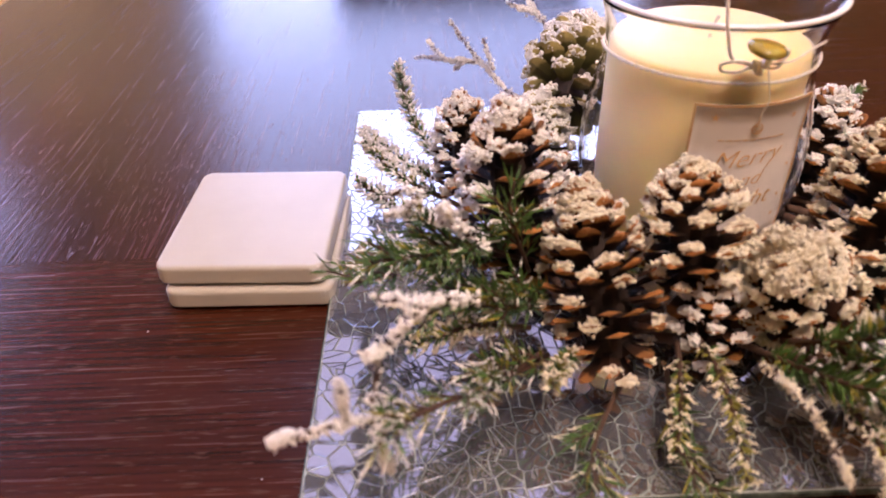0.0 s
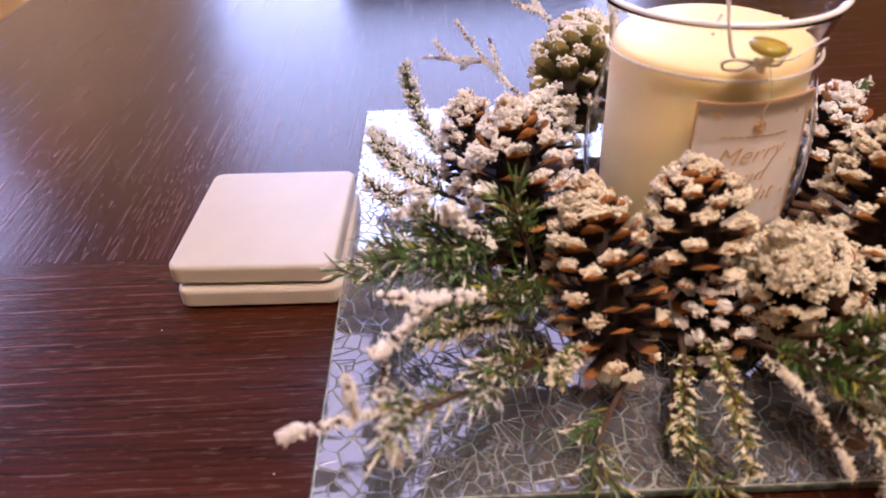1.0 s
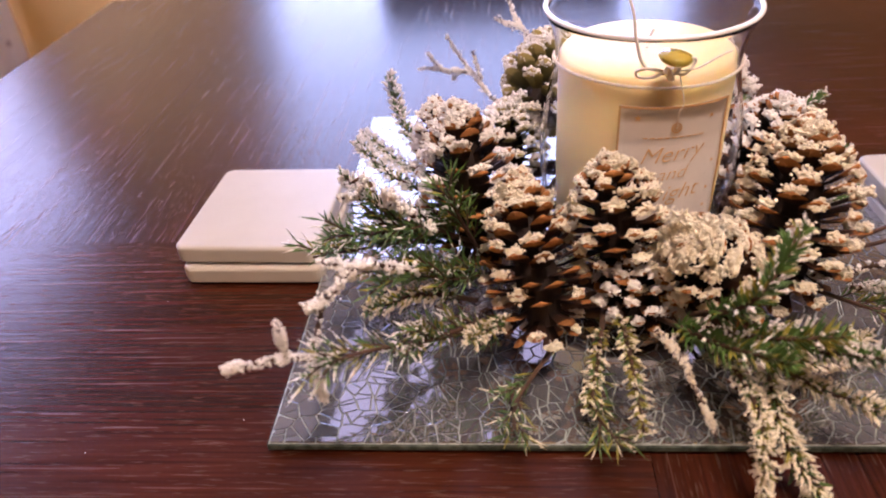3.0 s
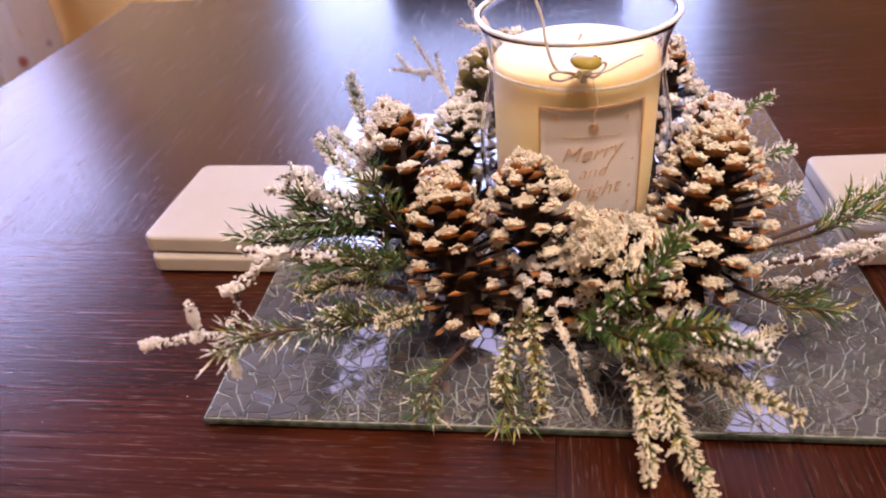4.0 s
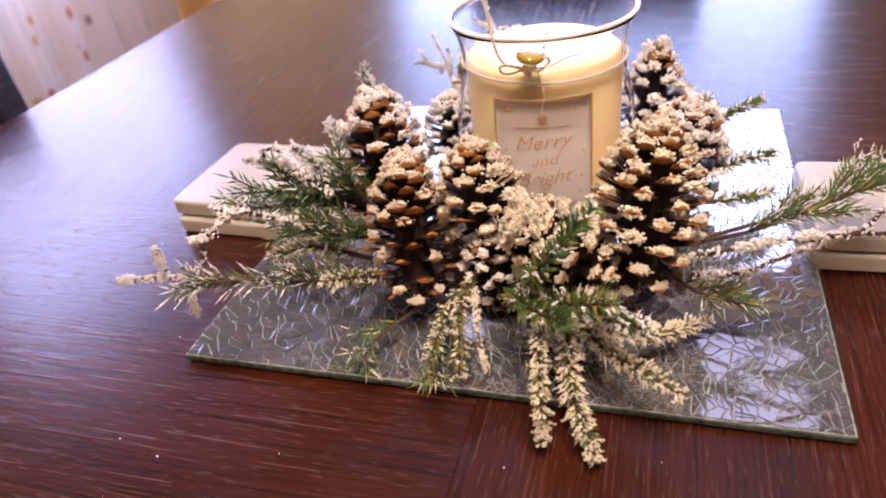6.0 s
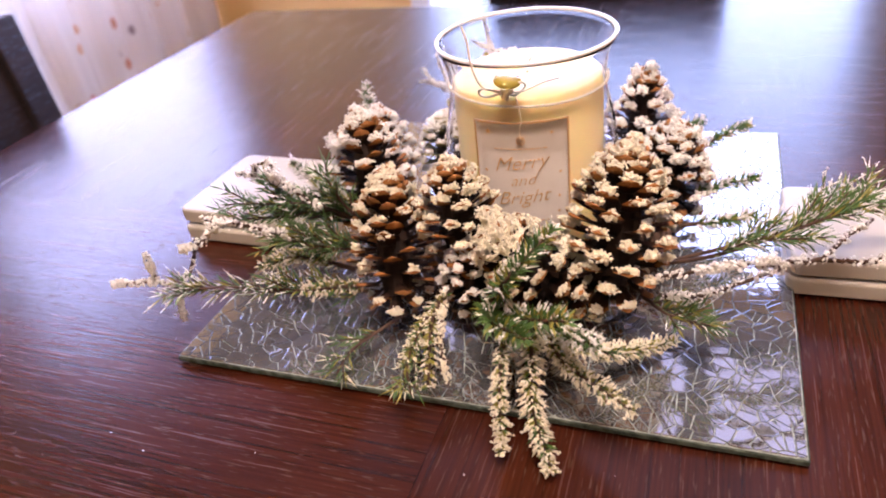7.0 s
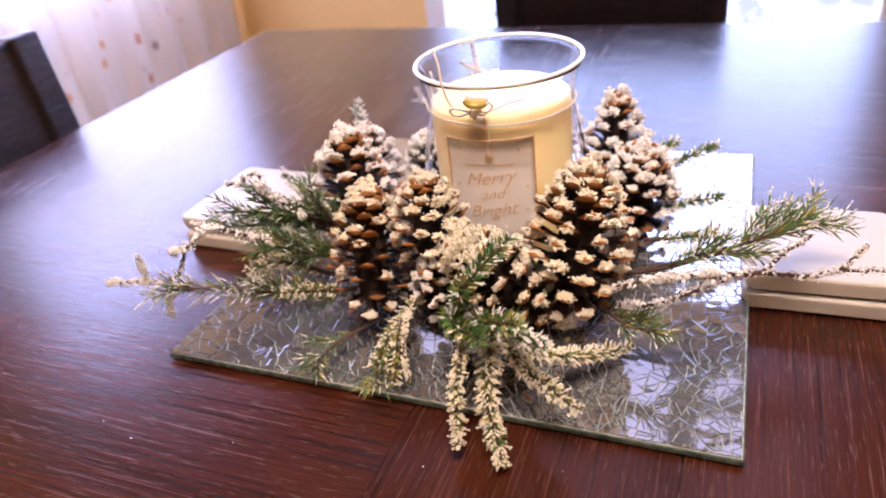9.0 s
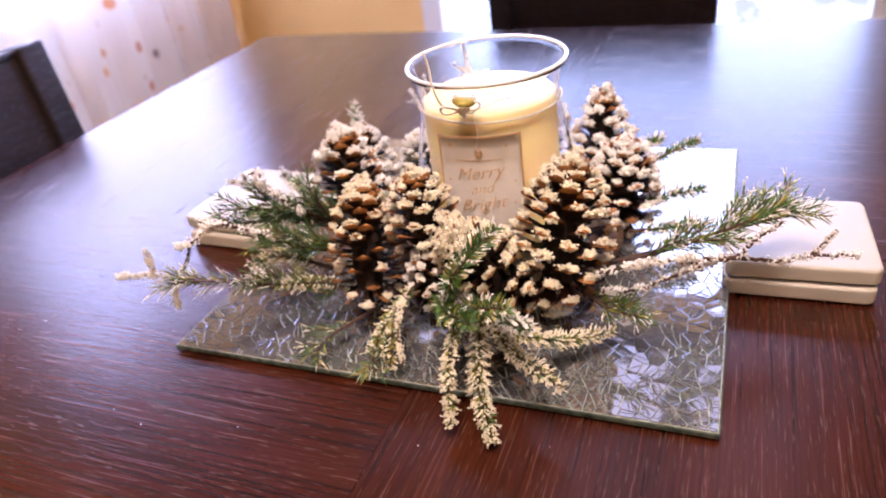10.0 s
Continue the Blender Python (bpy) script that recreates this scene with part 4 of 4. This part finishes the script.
twig([[(0.150, -0.120, 0.822), (0.180, -0.105, 0.818), (0.205, -0.085, 0.806), (0.222, -0.076, 0.806), (0.248, -0.062, 0.800)],
      [(0.180, -0.105, 0.818), (0.192, -0.095, 0.828), (0.203, -0.086, 0.832)], [(0.222, -0.076, 0.806), (0.230, -0.068, 0.814), (0.234, -0.064, 0.817)]],
     "brown forked twig with patches of frost", 0.0014, 0.30, 0.0026, False, 14)
# beside the open cone: green feathery sprigs over the coasters
juniper([(-0.075, -0.080, 0.800), (-0.110, -0.105, 0.825), (-0.146, -0.126, 0.838)], "feathery green sprig beside the coasters", 14, 0.026, 0.15, seed=15, pale=0.1)
juniper([(-0.075, -0.075, 0.795), (-0.115, -0.095, 0.812), (-0.158, -0.120, 0.822)], "feathery green sprig with frosted tips", 15, 0.026, 0.35, seed=16, pale=0.15)
juniper([(-0.080, -0.065, 0.795), (-0.118, -0.072, 0.800), (-0.156, -0.074, 0.796)], "frosted feathery sprig beside the coasters", 13, 0.024, 0.55, seed=17)
juniper([(-0.078, -0.088, 0.800), (-0.086, -0.100, 0.828), (-0.091, -0.106, 0.850)], "upright green sprig before the open cone", 9, 0.018, 0.15, seed=45, pale=0.1)
juniper([(-0.078, -0.092, 0.798), (-0.100, -0.112, 0.806), (-0.126, -0.124, 0.808)], "green feathery sprig over the tray", 14, 0.030, 0.2, seed=51, pale=0.15)
juniper([(-0.082, -0.085, 0.805), (-0.104, -0.104, 0.828), (-0.124, -0.116, 0.838)], "green feathery sprig beside the coasters", 12, 0.028, 0.12, seed=52, pale=0.1)
juniper([(-0.070, -0.100, 0.795), (-0.084, -0.118, 0.806), (-0.098, -0.134, 0.818)], "green feathery sprig before the open cone", 12, 0.026, 0.2, seed=53, pale=0.15)
twig([[(-0.096, -0.090, 0.820), (-0.125, -0.108, 0.846), (-0.140, -0.123, 0.858)], [(-0.125, -0.108, 0.846), (-0.130, -0.102, 0.854), (-0.143, -0.101, 0.851)], [(-0.132, -0.115, 0.852), (-0.128, -0.120, 0.862)]],
     "bare forked twig with frosted tips", 0.0012, 0.45, 0.0024, False, 18)
twig([[(-0.100, -0.105, 0.825), (-0.112, -0.115, 0.846), (-0.118, -0.121, 0.858)], [(-0.112, -0.115, 0.846), (-0.124, -0.112, 0.848)]], "short twig thick with white frost", 0.0013, 0.6, 0.0032, False, 43)
# over the tray's corner: furry forked twig and low frosted sprigs
twig([[(-0.095, -0.120, 0.810), (-0.114, -0.148, 0.836), (-0.124, -0.166, 0.850), (-0.136, -0.173, 0.841), (-0.145, -0.181, 0.839)], [(-0.120, -0.158, 0.845), (-0.134, -0.159, 0.846), (-0.141, -0.160, 0.848)]],
     "twig thick with white frost", 0.0013, 0.40, 0.0031, False, 46)
twig([[(-0.139, -0.173, 0.839), (-0.143, -0.181, 0.826), (-0.143, -0.192, 0.823)]], "bare dark piece of twig", 0.0013, 0.3, 0.0020, False, 47)
twig([[(-0.143, -0.192, 0.823), (-0.151, -0.199, 0.831), (-0.162, -0.203, 0.831), (-0.173, -0.206, 0.832)], [(-0.151, -0.199, 0.831), (-0.151, -0.198, 0.840), (-0.151, -0.198, 0.848)],
      [(-0.143, -0.192, 0.823), (-0.140, -0.199, 0.815), (-0.138, -0.201, 0.809)]], "forked bare twig furry with white frost", 0.0012, 1.3, 0.0022, False, 23)
juniper([(-0.075, -0.125, 0.785), (-0.100, -0.158, 0.802), (-0.122, -0.184, 0.820), (-0.140, -0.200, 0.826)], "frosted feathery sprig over the tray corner", 15, 0.020, 0.8, False, seed=19, pale=0.3, start=0.25)
fir([(-0.060, -0.122, 0.785), (-0.072, -0.148, 0.800), (-0.080, -0.168, 0.811)], CREAM, 0.0075, 800, frost=0.7, pale=0.5, seed=48)
fir([(-0.080, -0.110, 0.785), (-0.106, -0.128, 0.804), (-0.132, -0.134, 0.799)], CREAM, 0.0080, 900, frost=0.8, pale=0.4, seed=49)
juniper([(-0.060, -0.120, 0.778), (-0.085, -0.140, 0.790), (-0.105, -0.160, 0.800)], "green sprig under the frosted ones", 10, 0.020, 0.4, False, seed=50, pale=0.3)


# ---- dust on the table ----
_r = random.Random(3)
_p = [(-0.155, -0.247, TZ), (0.023, -0.221, TZ), (-0.198, -0.160, TZ), (-0.275, -0.065, TZ), (0.262, -0.135, TZ)]
_p += [(_r.uniform(-0.35, 0.35), _r.uniform(-0.30, -0.19), TZ) for _ in range(9)] + [(_r.uniform(-0.42, -0.20), _r.uniform(-0.2, 0.1), TZ) for _ in range(6)]
_p = [p for p in _p if not (-0.275 < p[0] < -0.17 and -0.06 < p[1] < 0.06)]
dust = raw("dust", *clumps(_p, [0.00055, 0.00055] + [_r.uniform(0.0002, 0.00042) for _ in _p[2:]], 0.5), M_FROST)
tagged(dust, "white specks of fallen frost on the table", "dust", kind="stuff")


# ---- crackle pieces of the tray, last ----
def crackle(t):
    rng = random.Random(5)
    A, n = 0.1788, 42
    step = 2 * A / n
    pts = {}
    for i in range(-3, n + 3):
        for j in range(-3, n + 3):
            pts[i, j] = (-A + (i + 0.5 + rng.uniform(-0.75, 0.75)) * step, -A + (j + 0.5 + rng.uniform(-0.75, 0.75)) * step)
    rest, cells = [], []
    for i in range(-2, n + 2):
        for j in range(-2, n + 2):
            p = pts[i, j]
            poly = [(-A, -A), (A, -A), (A, A), (-A, A)]
            for di in range(-3, 4):
                for dj in range(-3, 4):
                    q = pts.get((i + di, j + dj))
                    if q is None or (di == 0 and dj == 0):
                        continue
                    nx, ny = q[0] - p[0], q[1] - p[1]
                    poly = clip(poly, nx, ny, (nx * (p[0] + q[0]) + ny * (p[1] + q[1])) / 2)
            if len(poly) < 3:
                continue
            shards = [poly]
            if rng.random() < 0.5:
                mx, my = sum(a for a, b in poly) / len(poly), sum(b for a, b in poly) / len(poly)
                w = rng.uniform(0, math.pi)
                nx, ny = math.cos(w), math.sin(w)
                d = nx * mx + ny * my + rng.gauss(0, 0.001)
                shards = [clip(poly, nx, ny, d), clip(poly, -nx, -ny, -d)]
            cells += [c for c in shards if len(c) >= 3]
    for poly in cells:
        low, top = shrink(poly, 0.00026), shrink(poly, 0.00050)
        if len(low) < 3 or len(top) < 3:
            continue
        cx, cy = sum(a for a, b in top) / len(top), sum(b for a, b in top) / len(top)
        tx, ty = rng.gauss(0, 0.006), rng.gauss(0, 0.006)
        k, m = len(low), len(top)
        if k != m:
            low = [(cx + (a - cx) * 1.08, cy + (b - cy) * 1.08) for a, b in top]
            k = m
        verts = [(a - cx, b - cy, -0.0006) for a, b in low] + [(a - cx, b - cy, tx * (a - cx) + ty * (b - cy)) for a, b in top]
        faces = [tuple(range(k, 2 * k))] + [(a, (a + 1) % k, k + (a + 1) % k, k + a) for a in range(k)]
        if cy < -0.146:
            ob = raw("crackle_piece", verts, faces, M_MIRROR, t)
            ob.location = (cx, cy, TT)
        else:
            rest.append(([(x + cx, y + cy, z + TT) for x, y, z in verts], faces))
    tagged(raw("crackle_glass", *join(rest), M_MIRROR, t, "silvered crackle glass"), kind="stuff")


crackle(tray_ob)
